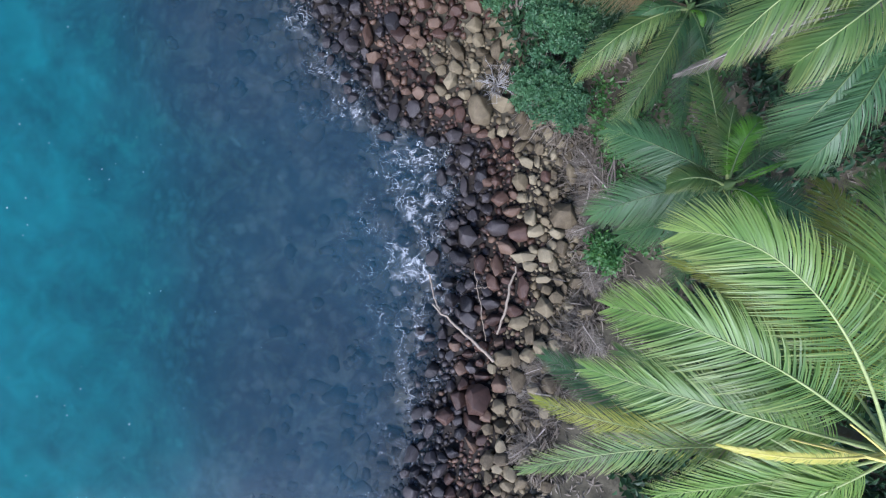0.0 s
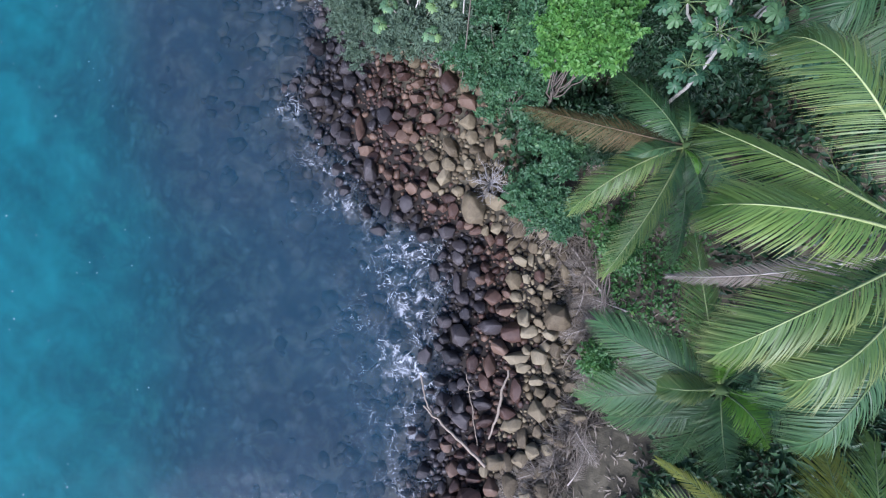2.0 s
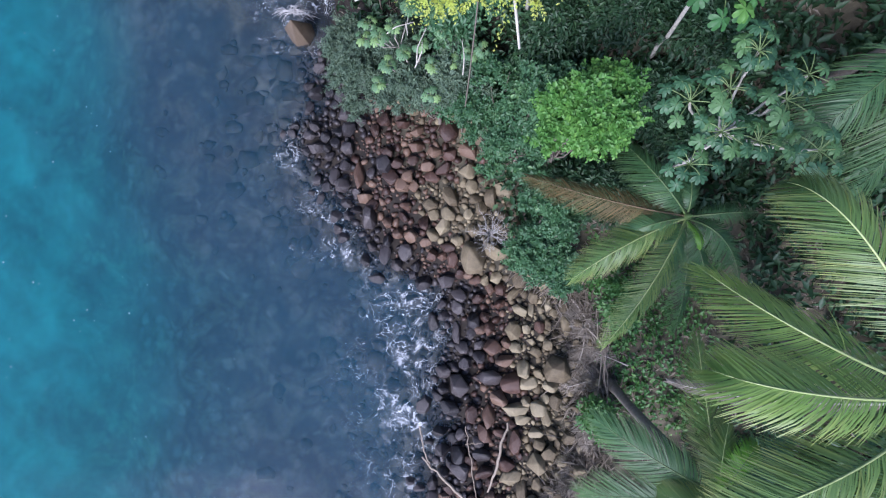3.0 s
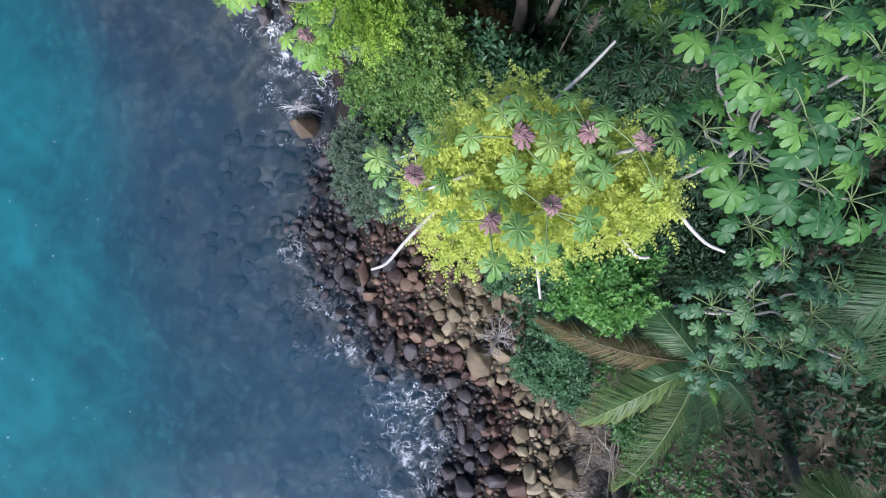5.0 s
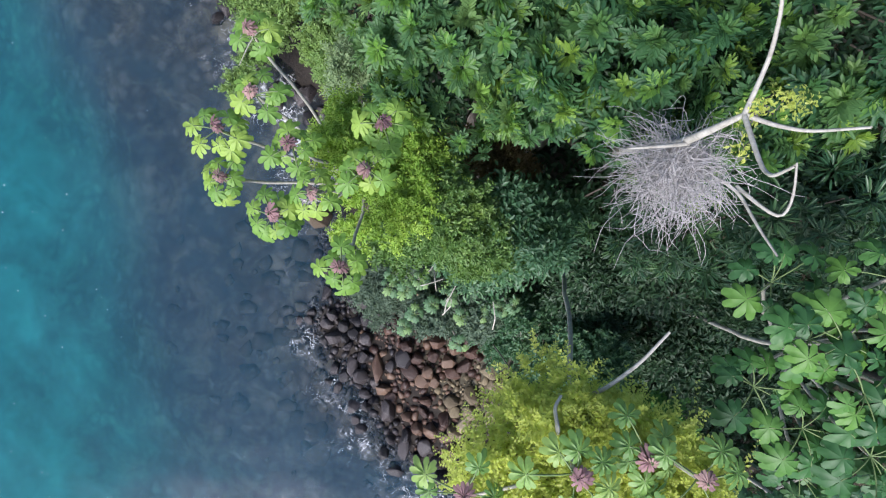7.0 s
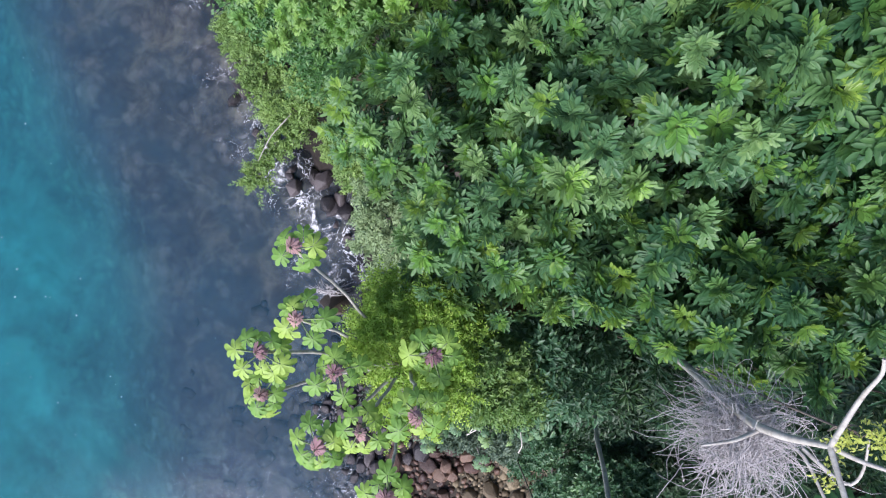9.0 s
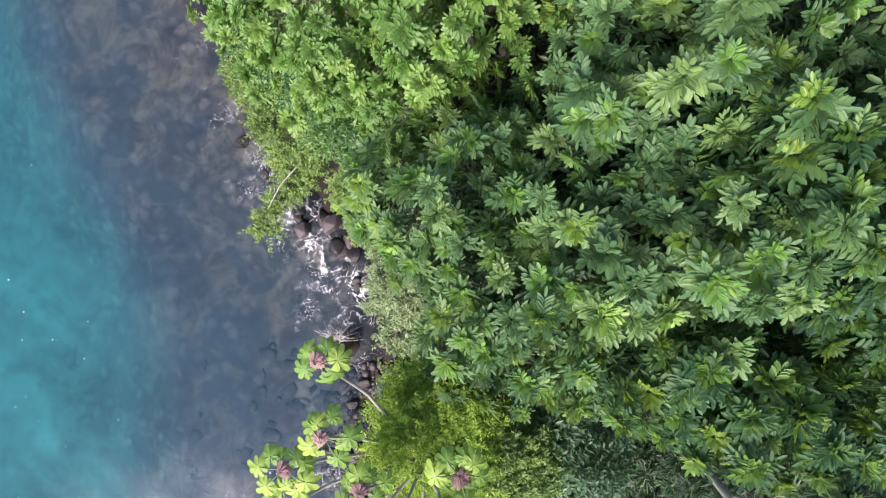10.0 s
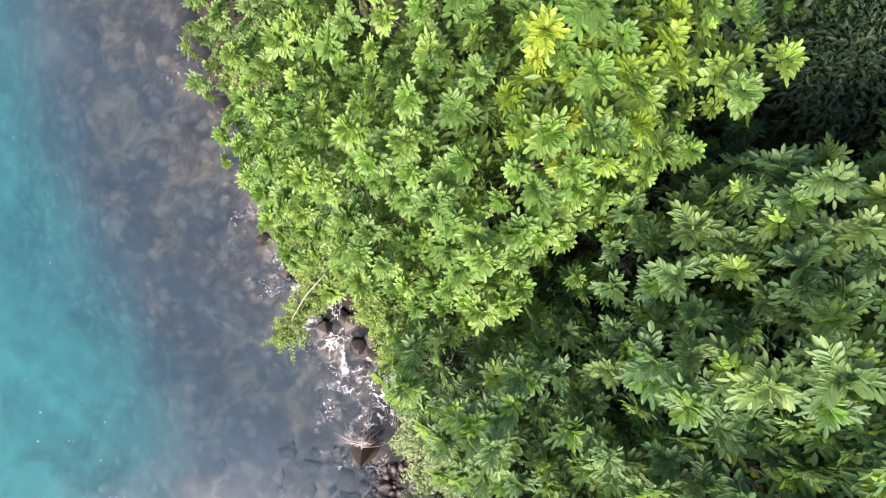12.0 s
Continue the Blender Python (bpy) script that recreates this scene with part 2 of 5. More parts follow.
def water_material():
    m, t, b = material("sea_water")
    n, l = t.nodes, t.links
    depth = n.new("ShaderNodeAttribute")
    depth.attribute_name = "depth"
    shore = n.new("ShaderNodeAttribute")
    shore.attribute_name = "surf"
    # clear water over the bed, cloudier with depth
    clear = n.new("ShaderNodeBsdfTransparent")
    l.new(ramp(t, maths(t, "MULTIPLY", depth.outputs["Fac"], 0.4), [(0.0, (0.88, 0.91, 0.93)), (0.28, (0.70, 0.74, 0.80)), (0.55, (0.36, 0.76, 0.86)), (1.0, (0.19, 0.84, 0.93))]), clear.inputs[0])
    cloud = n.new("ShaderNodeBsdfDiffuse")
    l.new(ramp(t, tex_noise(t, 0.35, 5, 0.6, 0.8), [(0.3, (0.025, 0.076, 0.120)), (0.7, (0.038, 0.116, 0.170))]), cloud.inputs[0])
    body = n.new("ShaderNodeMixShader")
    l.new(ramp(t, maths(t, "MULTIPLY", depth.outputs["Fac"], 0.5), [(0.0, (0.03,) * 3), (0.12, (0.18,) * 3), (0.3, (0.40,) * 3), (0.6, (0.34,) * 3), (1.0, (0.28,) * 3)]), body.inputs[0])
    l.new(clear.outputs[0], body.inputs[1])
    l.new(cloud.outputs[0], body.inputs[2])
    gloss = n.new("ShaderNodeBsdfGlossy")
    gloss.inputs["Roughness"].default_value = 0.12
    fres = n.new("ShaderNodeFresnel")
    fres.inputs[0].default_value = 1.33
    bump = n.new("ShaderNodeBump")
    bump.inputs["Strength"].default_value, bump.inputs["Distance"].default_value = 0.20, 0.05
    l.new(tex_noise(t, 3.6, 8, 0.72, 0.4), bump.inputs["Height"])
    l.new(bump.outputs[0], gloss.inputs["Normal"])
    l.new(bump.outputs[0], fres.inputs["Normal"])
    wet = n.new("ShaderNodeMixShader")
    l.new(fres.outputs[0], wet.inputs[0])
    l.new(body.outputs[0], wet.inputs[1])
    l.new(gloss.outputs[0], wet.inputs[2])
    # lacy foam along the surf line, and stray flecks
    c = n.new("ShaderNodeTexCoord")
    warp = n.new("ShaderNodeTexNoise")
    warp.inputs["Scale"].default_value, warp.inputs["Detail"].default_value = 1.3, 6
    l.new(c.outputs["Object"], warp.inputs["Vector"])
    moved = n.new("ShaderNodeVectorMath")
    moved.operation = "MULTIPLY_ADD"
    l.new(warp.outputs[1], moved.inputs[0])
    moved.inputs[1].default_value = (1.9, 1.9, 0)
    l.new(c.outputs["Object"], moved.inputs[2])
    lace = n.new("ShaderNodeTexVoronoi")
    lace.feature = "DISTANCE_TO_EDGE"
    lace.inputs["Scale"].default_value = 3.7
    l.new(moved.outputs[0], lace.inputs["Vector"])
    spread = maths(t, "MULTIPLY", shore.outputs["Fac"], ramp(t, tex_noise(t, 0.9, 5, 0.65), [(0.41, (0.0,) * 3), (0.56, (1.0,) * 3)]))
    width = maths(t, "MULTIPLY", spread, maths(t, "MULTIPLY", ramp(t, tex_noise(t, 2.6, 6, 0.7), [(0.36, (0.15,) * 3), (0.70, (1.0,) * 3)]), 0.10))
    line = maths(t, "MULTIPLY", maths(t, "SUBTRACT", width, lace.outputs["Distance"]), 26.0, True)
    burst = maths(t, "MULTIPLY", ramp(t, tex_noise(t, 1.5, 7, 0.72, 0.6), [(0.54, (0.0,) * 3), (0.64, (1.0,) * 3)]), maths(t, "MULTIPLY", maths(t, "SUBTRACT", shore.outputs["Fac"], 0.55), 2.6, True))
    line = maths(t, "MAXIMUM", line, maths(t, "MULTIPLY", burst, 0.9))
    speck = n.new("ShaderNodeTexVoronoi")
    speck.inputs["Scale"].default_value = 3.2
    l.new(c.outputs["Object"], speck.inputs["Vector"])
    chosen = ramp(t, speck.outputs["Color"], [(0.50, (0.0,) * 3), (0.66, (1.0,) * 3)])
    often = ramp(t, maths(t, "MULTIPLY", depth.outputs["Fac"], 0.4), [(0.25, (0.35,) * 3), (0.7, (1.0,) * 3)])
    dots = maths(t, "LESS_THAN", speck.outputs["Distance"], maths(t, "MULTIPLY", maths(t, "MULTIPLY", chosen, often), 0.068))
    foam = n.new("ShaderNodeBsdfDiffuse")
    foam.inputs[0].default_value = (0.80, 0.83, 0.85, 1)
    top = n.new("ShaderNodeMixShader")
    l.new(maths(t, "MULTIPLY", maths(t, "MAXIMUM", line, dots), 0.72), top.inputs[0])
    l.new(wet.outputs[0], top.inputs[1])
    l.new(foam.outputs[0], top.inputs[2])
    l.new(top.outputs[0], n["Material Output"].inputs[0])
    n.remove(b)
    return m


GROUND, WATER = ground_material(), water_material()


# ---- mesh helpers ----
def mesh_from(name, verts, faces, mats, smooth=False, attrs=(), index=None):
    """A mesh from arrays: faces all have the same number of corners."""
    v, f = np.asarray(verts, dtype=np.float32), np.asarray(faces, dtype=np.int32)
    me = bpy.data.meshes.new(name)
    me.vertices.add(len(v))
    me.vertices.foreach_set("co", v.ravel())
    me.loops.add(f.size)
    me.loops.foreach_set("vertex_index", f.ravel())
    me.polygons.add(len(f))
    me.polygons.foreach_set("loop_start", np.arange(0, f.size, f.shape[1], dtype=np.int32))
    if smooth:
        me.polygons.foreach_set("use_smooth", np.ones(len(f), dtype=bool))
    for m in mats if isinstance(mats, (list, tuple)) else [mats]:
        me.materials.append(m)
    if index is not None:
        me.polygons.foreach_set("material_index", np.asarray(index, dtype=np.int32))
    me.update(calc_edges=True)
    for key, values in attrs:
        me.attributes.new(key, "FLOAT", "POINT").data.foreach_set("value", np.asarray(values, dtype=np.float32))
    me.validate()
    return me


def thing(name, label, category, group="", at=(0, 0, 0), kind=""):
    """An empty at the foot of a thing, which its parts hang on."""
    ob = new(name)
    ob.location = at
    ob.empty_display_size = 0.2
    return tagged(ob, label, category, group, kind)


def part(name, me, parent, label="", m=None, kind=""):
    ob = new(name, me)
    ob.parent = parent
    if m is not None:
        ob.matrix_basis = m
    return tagged(ob, label, kind=kind)


def tube(points, radii, sides=7):
    """Vertices and quads of a round limb along points; closed at the tip by a thin end."""
    p = np.asarray(points, dtype=float)
    r = np.broadcast_to(np.asarray(radii, dtype=float), (len(p),))
    d = np.gradient(p, axis=0)
    d /= np.linalg.norm(d, axis=1, keepdims=True) + 1e-9
    ref = np.where(np.abs(d[:, 2:3]) > 0.9, [[1.0, 0, 0]], [[0, 0, 1.0]])
    a = np.cross(d, ref)
    a /= np.linalg.norm(a, axis=1, keepdims=True) + 1e-9
    b = np.cross(d, a)
    th = np.linspace(0, 2 * np.pi, sides, endpoint=False)
    v = p[:, None] + r[:, None, None] * (a[:, None] * np.cos(th)[None, :, None] + b[:, None] * np.sin(th)[None, :, None])
    i = np.arange(len(p) - 1)[:, None] * sides
    j = np.arange(sides)[None]
    k = (j + 1) % sides
    q = np.stack([i + j, i + k, i + k + sides, i + j + sides], axis=-1).reshape(-1, 4)
    return v.reshape(-1, 3), q


def join(pieces):
    vs, fs, n = [], [], 0
    for v, f in pieces:
        vs.append(v)
        fs.append(f + n)
        n += len(v)
    return np.concatenate(vs), np.concatenate(fs)


def bend(a, b, sag=(0, 0, 0), n=8, rough=0.0, rng=None):
    """Points from a to b along a bow, with some unevenness."""
    a, b, s = (np.asarray(q, dtype=float) for q in (a, b, sag))
    u = np.linspace(0, 1, n)[:, None]
    p = a + (b - a) * u + s * 4 * u * (1 - u)
    if rough and rng is not None:
        p[1:-1] += rng.normal(0, rough, (n - 2, 3))
    return p


def unit(v):
    return v / (np.linalg.norm(v, axis=-1, keepdims=True) + 1e-9)


def leaf_quads(p, d, nrm, length, width, fold=0.25):
    """Folded pointed leaves: base p, along d, facing nrm."""
    d = unit(d)
    s = unit(np.cross(d, nrm))
    up = np.cross(s, d)
    L, W = length[:, None], width[:, None]
    mid = p + d * L * 0.45
    tip = p + d * L - up * L * 0.12
    a = mid + s * W * 0.5 + up * W * fold
    b = mid - s * W * 0.5 + up * W * fold
    v = np.stack([p, a, tip, b], axis=1).reshape(-1, 3)
    i = np.arange(len(p))[:, None] * 4
    f = np.concatenate([i + [[0, 1, 2]], i + [[0, 2, 3]]], axis=1).reshape(-1, 3)
    return v, f


def foliage(blobs, clumps, per, length, width, seed, spread=0.28, low=-0.25, core=0.25, hang=0.2, rough=0.05):
    """Leaves in clumps over the outside of rounded crowns. blobs: x y z rx ry rz."""
    rng = np.random.default_rng(seed)
    b = np.array(blobs, dtype=float)
    way = unit(rng.normal(size=(len(b), 7, 3)) + [0, 0, 0.35])
    knobs = np.concatenate([b[:, None, :3] + way * b[:, None, 3:] * 0.78, b[:, None, 3:] * rng.uniform(0.30, 0.52, (len(b), 7, 1))], axis=2).reshape(-1, 6)
    b = np.concatenate([b * [1, 1, 1, 0.86, 0.86, 0.86], knobs])
    area = (b[:, 3] * b[:, 4] + b[:, 4] * b[:, 5] + b[:, 3] * b[:, 5])
    pick = rng.choice(len(b), clumps, p=area / area.sum())
    n = unit(rng.normal(size=(clumps, 3)))
    n[:, 2] = np.where(n[:, 2] < low, -n[:, 2], n[:, 2])
    r = 1 - core * rng.random(clumps) ** 2 + rng.normal(0, rough, clumps)
    c = b[pick, :3] + n * b[pick, 3:] * r[:, None]
    size = spread * rng.uniform(0.6, 1.35, clumps)
    k = np.repeat(np.arange(clumps), per)
    off = rng.normal(size=(len(k), 3)) * size[k][:, None] * [0.55, 0.55, 0.38]
    p = c[k] + off
    nrm = unit(n[k] * 0.5 + [0, 0, 0.9] + rng.normal(0, 0.45, (len(k), 3)))
    d = unit(off + n[k] * size[k][:, None] * 0.5 + rng.normal(0, 0.16, (len(k), 3)) - [0, 0, hang * spread])
    d = unit(d - nrm * (d * nrm).sum(1, keepdims=True) * 0.7)
    s = rng.uniform(0.65, 1.3, len(k))
    return leaf_quads(p, d, nrm, length * s, width * s)


def sprays(blobs, count, per, reach, length, width, seed, hang=0.5):
    """Leafy shoots that stand out of rounded masses and droop, with leaves along both sides."""
    rng = np.random.default_rng(seed)
    b = np.array(blobs, dtype=float)
    area = b[:, 3] * b[:, 4] + b[:, 4] * b[:, 5] + b[:, 3] * b[:, 5]
    pick = rng.choice(len(b), count, p=area / area.sum())
    n = unit(rng.normal(size=(count, 3)) + [0, 0, 0.25])
    n[:, 2] = np.where(n[:, 2] < -0.3, -n[:, 2], n[:, 2])
    dent = 1 - 0.22 * (np.sin(4.1 * n[:, 0] + 9 * b[pick, 0]) * np.sin(3.7 * n[:, 1] + 5 * b[pick, 1]) > 0.15)
    c = b[pick, :3] + n * b[pick, 3:] * (dent * rng.uniform(0.62, 1.0, count))[:, None]
    go = unit(n * 0.8 + rng.normal(0, 0.55, (count, 3)) + [0, 0, 0.35])
    R = reach * np.clip(rng.lognormal(-0.1, 0.42, count), 0.4, 2.3)
    k = np.repeat(np.arange(count), per)
    s = np.tile(np.linspace(0.08, 1, per), count)
    p = c[k] + go[k] * (R[k] * s)[:, None] - np.outer(hang * R[k] * s * s, [0, 0, 1.0])
    t = unit(go[k] - np.outer(2 * hang * s, [0, 0, 1.0]))
    side = unit(np.cross(t, [0, 0, 1.0]) + rng.normal(0, 0.35, t.shape)) * np.where(np.arange(len(k)) % 2, 1, -1)[:, None]
    d = unit(side + t * 0.6 + rng.normal(0, 0.25, t.shape))
    nrm = unit(rng.normal(0, 0.4, t.shape) + [0, 0, 1])
    m = rng.uniform(0.65, 1.3, len(k)) * (1.1 - 0.45 * s)
    return leaf_quads(p, d, nrm, length * m, width * m)


def lumps(areas, count, seed, small=0.16, large=0.34):
    """Many small rounded masses scattered over the upper part of larger ones, in place of one smooth dome."""
    rng = np.random.default_rng(seed)
    a = np.array(areas, dtype=float)
    pick = rng.choice(len(a), count, p=a[:, 3] * a[:, 4] / (a[:, 3] * a[:, 4]).sum())
    u = rng.uniform(0, 2 * np.pi, count)
    q = np.sqrt(rng.random(count))
    x, y = a[pick, 0] + a[pick, 3] * q * np.cos(u), a[pick, 1] + a[pick, 4] * q * np.sin(u)
    z = a[pick, 2] + a[pick, 5] * (np.sqrt(1.02 - q * q) - 0.25) + rng.normal(0, 0.14, count)
    r = rng.uniform(small, large, count)
    return [(x[i], y[i], z[i], r[i] * rng.uniform(0.8, 1.3), r[i] * rng.uniform(0.8, 1.3), r[i] * 1.1) for i in range(count)]


def smooth_line(points, n=16):
    p = np.array(points, dtype=float)
    u = np.linspace(0, len(p) - 1, n)
    p = np.stack([np.interp(u, np.arange(len(p)), p[:, i]) for i in range(3)], axis=1)
    for k in range(2):
        p[1:-1] = (p[:-2] + 2 * p[1:-1] + p[2:]) / 4
    return p


def twigs(blobs, foot, count, r0, seed, sides=5):
    """Limbs from a stem's head into the crowns."""
    rng = np.random.default_rng(seed)
    out = []
    for i in range(count):
        b = blobs[i % len(blobs)]
        e = np.array(b[:3]) + unit(rng.normal(size=3) + [0, 0, 0.4]) * np.array(b[3:]) * rng.uniform(0.5, 0.9)
        out.append(tube(bend(foot, e, (0, 0, -0.08 * np.linalg.norm(e - foot)), 7, 0.05, rng), np.linspace(r0, r0 * 0.22, 7), sides))
    return out


# ---- the lie of the land ----
SHORE_Y = [-60, -6.9, -4.85, -2.65, -0.2, 1.25, 2.9, 4.65, 5.0, 6.3, 8.05, 9.3, 10.0, 10.75, 12.05, 13.3, 14.4, 15.85, 17.3, 19.2, 20.2, 22.1, 24.5, 26.5, 40, 90]
SHORE_X = [-8, -0.8, -0.45, -0.15, 0.5, 0.32, 0.5, 0.3, -1.0, -2.55, -3.7, -4.5, -4.25, -3.7, -3.7, -3.8, -3.75, -3.95, -5.6, -6.8, -7.4, -8.6, -9.8, -10.6, -15, -24]
EDGE_Y = [-60, -6.5, -5.1, -3.5, -1.8, -0.1, 1.7, 4.3, 5.2, 7.1, 8.9, 9.6, 10.4, 10.9, 12.0, 40, 90]
EDGE_X = [-3, 2.8, 2.5, 3.0, 3.7, 4.8, 4.65, 4.2, 3.1, 2.1, 1.6, 1.0, -0.2, -1.8, -2.6, -14, -22]


def shore_x(y):
    return np.interp(y, SHORE_Y, SHORE_X)


def edge_x(y):
    return np.interp(y, EDGE_Y, EDGE_X)


def bed_edge(y):
    """Where the reef ends and the sandy bed begins."""
    return np.interp(y, [-60, -8, 0, 8, 14, 22, 30, 90], [-10, -9.3, -10.9, -11.6, -13.0, -16.2, -18.5, -36])


def ground_z(x, y):
    x, y = np.asarray(x, dtype=float), np.asarray(y, dtype=float)
    d = x - shore_x(y)
    width = np.clip(edge_x(y) - shore_x(y), 0.8, 6)
    north = np.clip((y - 6) / 6, 0, 1)
    beach = np.clip(d, 0, None) * 0.15
    up = np.clip(d - width, 0, None)
    rise = (0.26 + 0.24 * north) * np.minimum(up, 12) + 0.12 * np.clip(up - 12, 0, 500)
    sea = -0.22 * np.clip(-d, 0, 2) - 0.09 * np.clip(-d - 2, 0, 5) - 0.16 * np.clip(-d - 7, 0, 5) - 0.03 * np.clip(-d - 12, 0, 600)
    sea = sea * (1 - 0.45 * np.clip((y - 8) / 8, 0, 1) * np.clip((10 + d) / 4, 0, 1))
    off = np.clip((bed_edge(y) + 3.0 - x) / 5.0, 0, 1)
    sea = sea - 1.1 * off * off * (3 - 2 * off)
    bumps = 0.06 * np.sin(1.7 * x + 0.9 * y) * np.sin(1.3 * y - 0.4 * x) + 0.04 * np.sin(3.9 * x + 2.0) * np.sin(4.3 * y)
    return beach + rise + sea + bumps - 0.04


def grid_lines(lo, hi, step, far):
    inner = np.arange(lo, hi + step / 2, step)
    grow = step * 1.45 ** np.arange(1, 24)
    outer = np.cumsum(grow)
    outer = outer[outer < far]
    return np.concatenate([lo - outer[::-1], inner, hi + outer])


def sheet(xs, ys, height):
    X, Y = np.meshgrid(xs, ys)
    v = np.stack([X, Y, height(X, Y)], axis=-1).reshape(-1, 3)
    n = len(xs)
    i = (np.arange(len(ys) - 1)[:, None] * n + np.arange(n - 1)[None]).reshape(-1, 1)
    return v, i + [[0, 1, n + 1, n]]


v, f = sheet(grid_lines(-20, 16, 0.2, 900), grid_lines(-12, 34, 0.2, 900), ground_z)
dist = v[:, 0] - shore_x(v[:, 1])
wave = 0.7 * np.sin(0.55 * v[:, 1]) + 0.5 * np.sin(1.1 * v[:, 1] + 1 + 0.6 * v[:, 0]) + 0.4 * np.sin(1.7 * v[:, 0] - 0.8 * v[:, 1])
sandy = np.clip((bed_edge(v[:, 1]) + 2.3 - v[:, 0] + wave) / 8.5, 0, 1)
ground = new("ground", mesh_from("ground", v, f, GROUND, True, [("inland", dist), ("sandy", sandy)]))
tagged(ground, "stony brown shore and slope running down under the sea", "ground", kind="structure")


def swell(x, y):
    u, w = x + 0.8 * np.sin(0.43 * y + 0.2 * x), y + 0.9 * np.sin(0.37 * x - 0.26 * y)
    return 0.004 * np.sin(1.9 * u + 0.7 * w) + 0.002 * np.sin(3.3 * u - 2.6 * w + 1.0) + 0.002 * np.sin(1.1 * u + 4.3 * w)


v, f = sheet(grid_lines(-20, 8, 0.14, 900), grid_lines(-12, 34, 0.14, 900), swell)
depth = np.clip(-ground_z(v[:, 0], v[:, 1]), 0, 6)
dist = v[:, 0] - shore_x(v[:, 1])
reach = np.interp(v[:, 1], [-4, 0, 5, 7, 12], [2.2, 3.4, 3.4, 2.2, 2.4])
surf = np.clip(1 - np.abs(dist + 0.32 * reach) / reach, 0, 1) * np.interp(v[:, 1], [-8, -2, 0, 4.5, 6, 10, 12, 13.5, 16, 19, 21], [0.55, 0.75, 0.9, 0.9, 0.7, 0.6, 0.5, 0.9, 1.6, 0.8, 0.45])
water = new("water", mesh_from("water", v, f, WATER, True, [("depth", depth), ("surf", surf)]))
tagged(water, "clear blue-green sea with thin lacy foam along the rocks", "sea", kind="structure")


# ---- stones ----
def stone_mesh(name, seed, corners=15, wear=0.10, steps=2):
    """A broken boulder: the hull of a few random corners, its edges worn round."""
    rng = np.random.default_rng(seed)
    bm = bmesh.new()
    p = unit(rng.normal(size=(corners, 3))) * rng.uniform(0.86, 1.1, (corners, 1))
    for q in p:
        bm.verts.new(q)
    hull = bmesh.ops.convex_hull(bm, input=bm.verts)
    bmesh.ops.delete(bm, geom=[q for q in hull["geom_interior"] if isinstance(q, bmesh.types.BMVert)], context="VERTS")
    bmesh.ops.dissolve_limit(bm, angle_limit=0.3, verts=bm.verts, edges=bm.edges)
    if steps:
        bmesh.ops.bevel(bm, geom=bm.edges[:], offset=wear, segments=steps, profile=0.5, affect="EDGES", clamp_overlap=True)
    bmesh.ops.triangulate(bm, faces=bm.faces)
    bmesh.ops.recalc_face_normals(bm, faces=bm.faces)
    me = bpy.data.meshes.new(name)
    bm.to_mesh(me)
    bm.free()
    me.polygons.foreach_set("use_smooth", np.ones(len(me.polygons), dtype=bool) if steps else np.zeros(len(me.polygons), dtype=bool))
    return me


STONES = [stone_mesh("stone_shape", 40 + i, 11 + i % 4 * 4, 0.08 + 0.03 * (i % 4)) for i in range(16)]
SMALL = []
for i in range(8):
    me = stone_mesh("pebble_shape", 90 + i, 14, steps=0)
    SMALL.append((np.array([q.co for q in me.vertices]), np.array([p.vertices for p in me.polygons])))

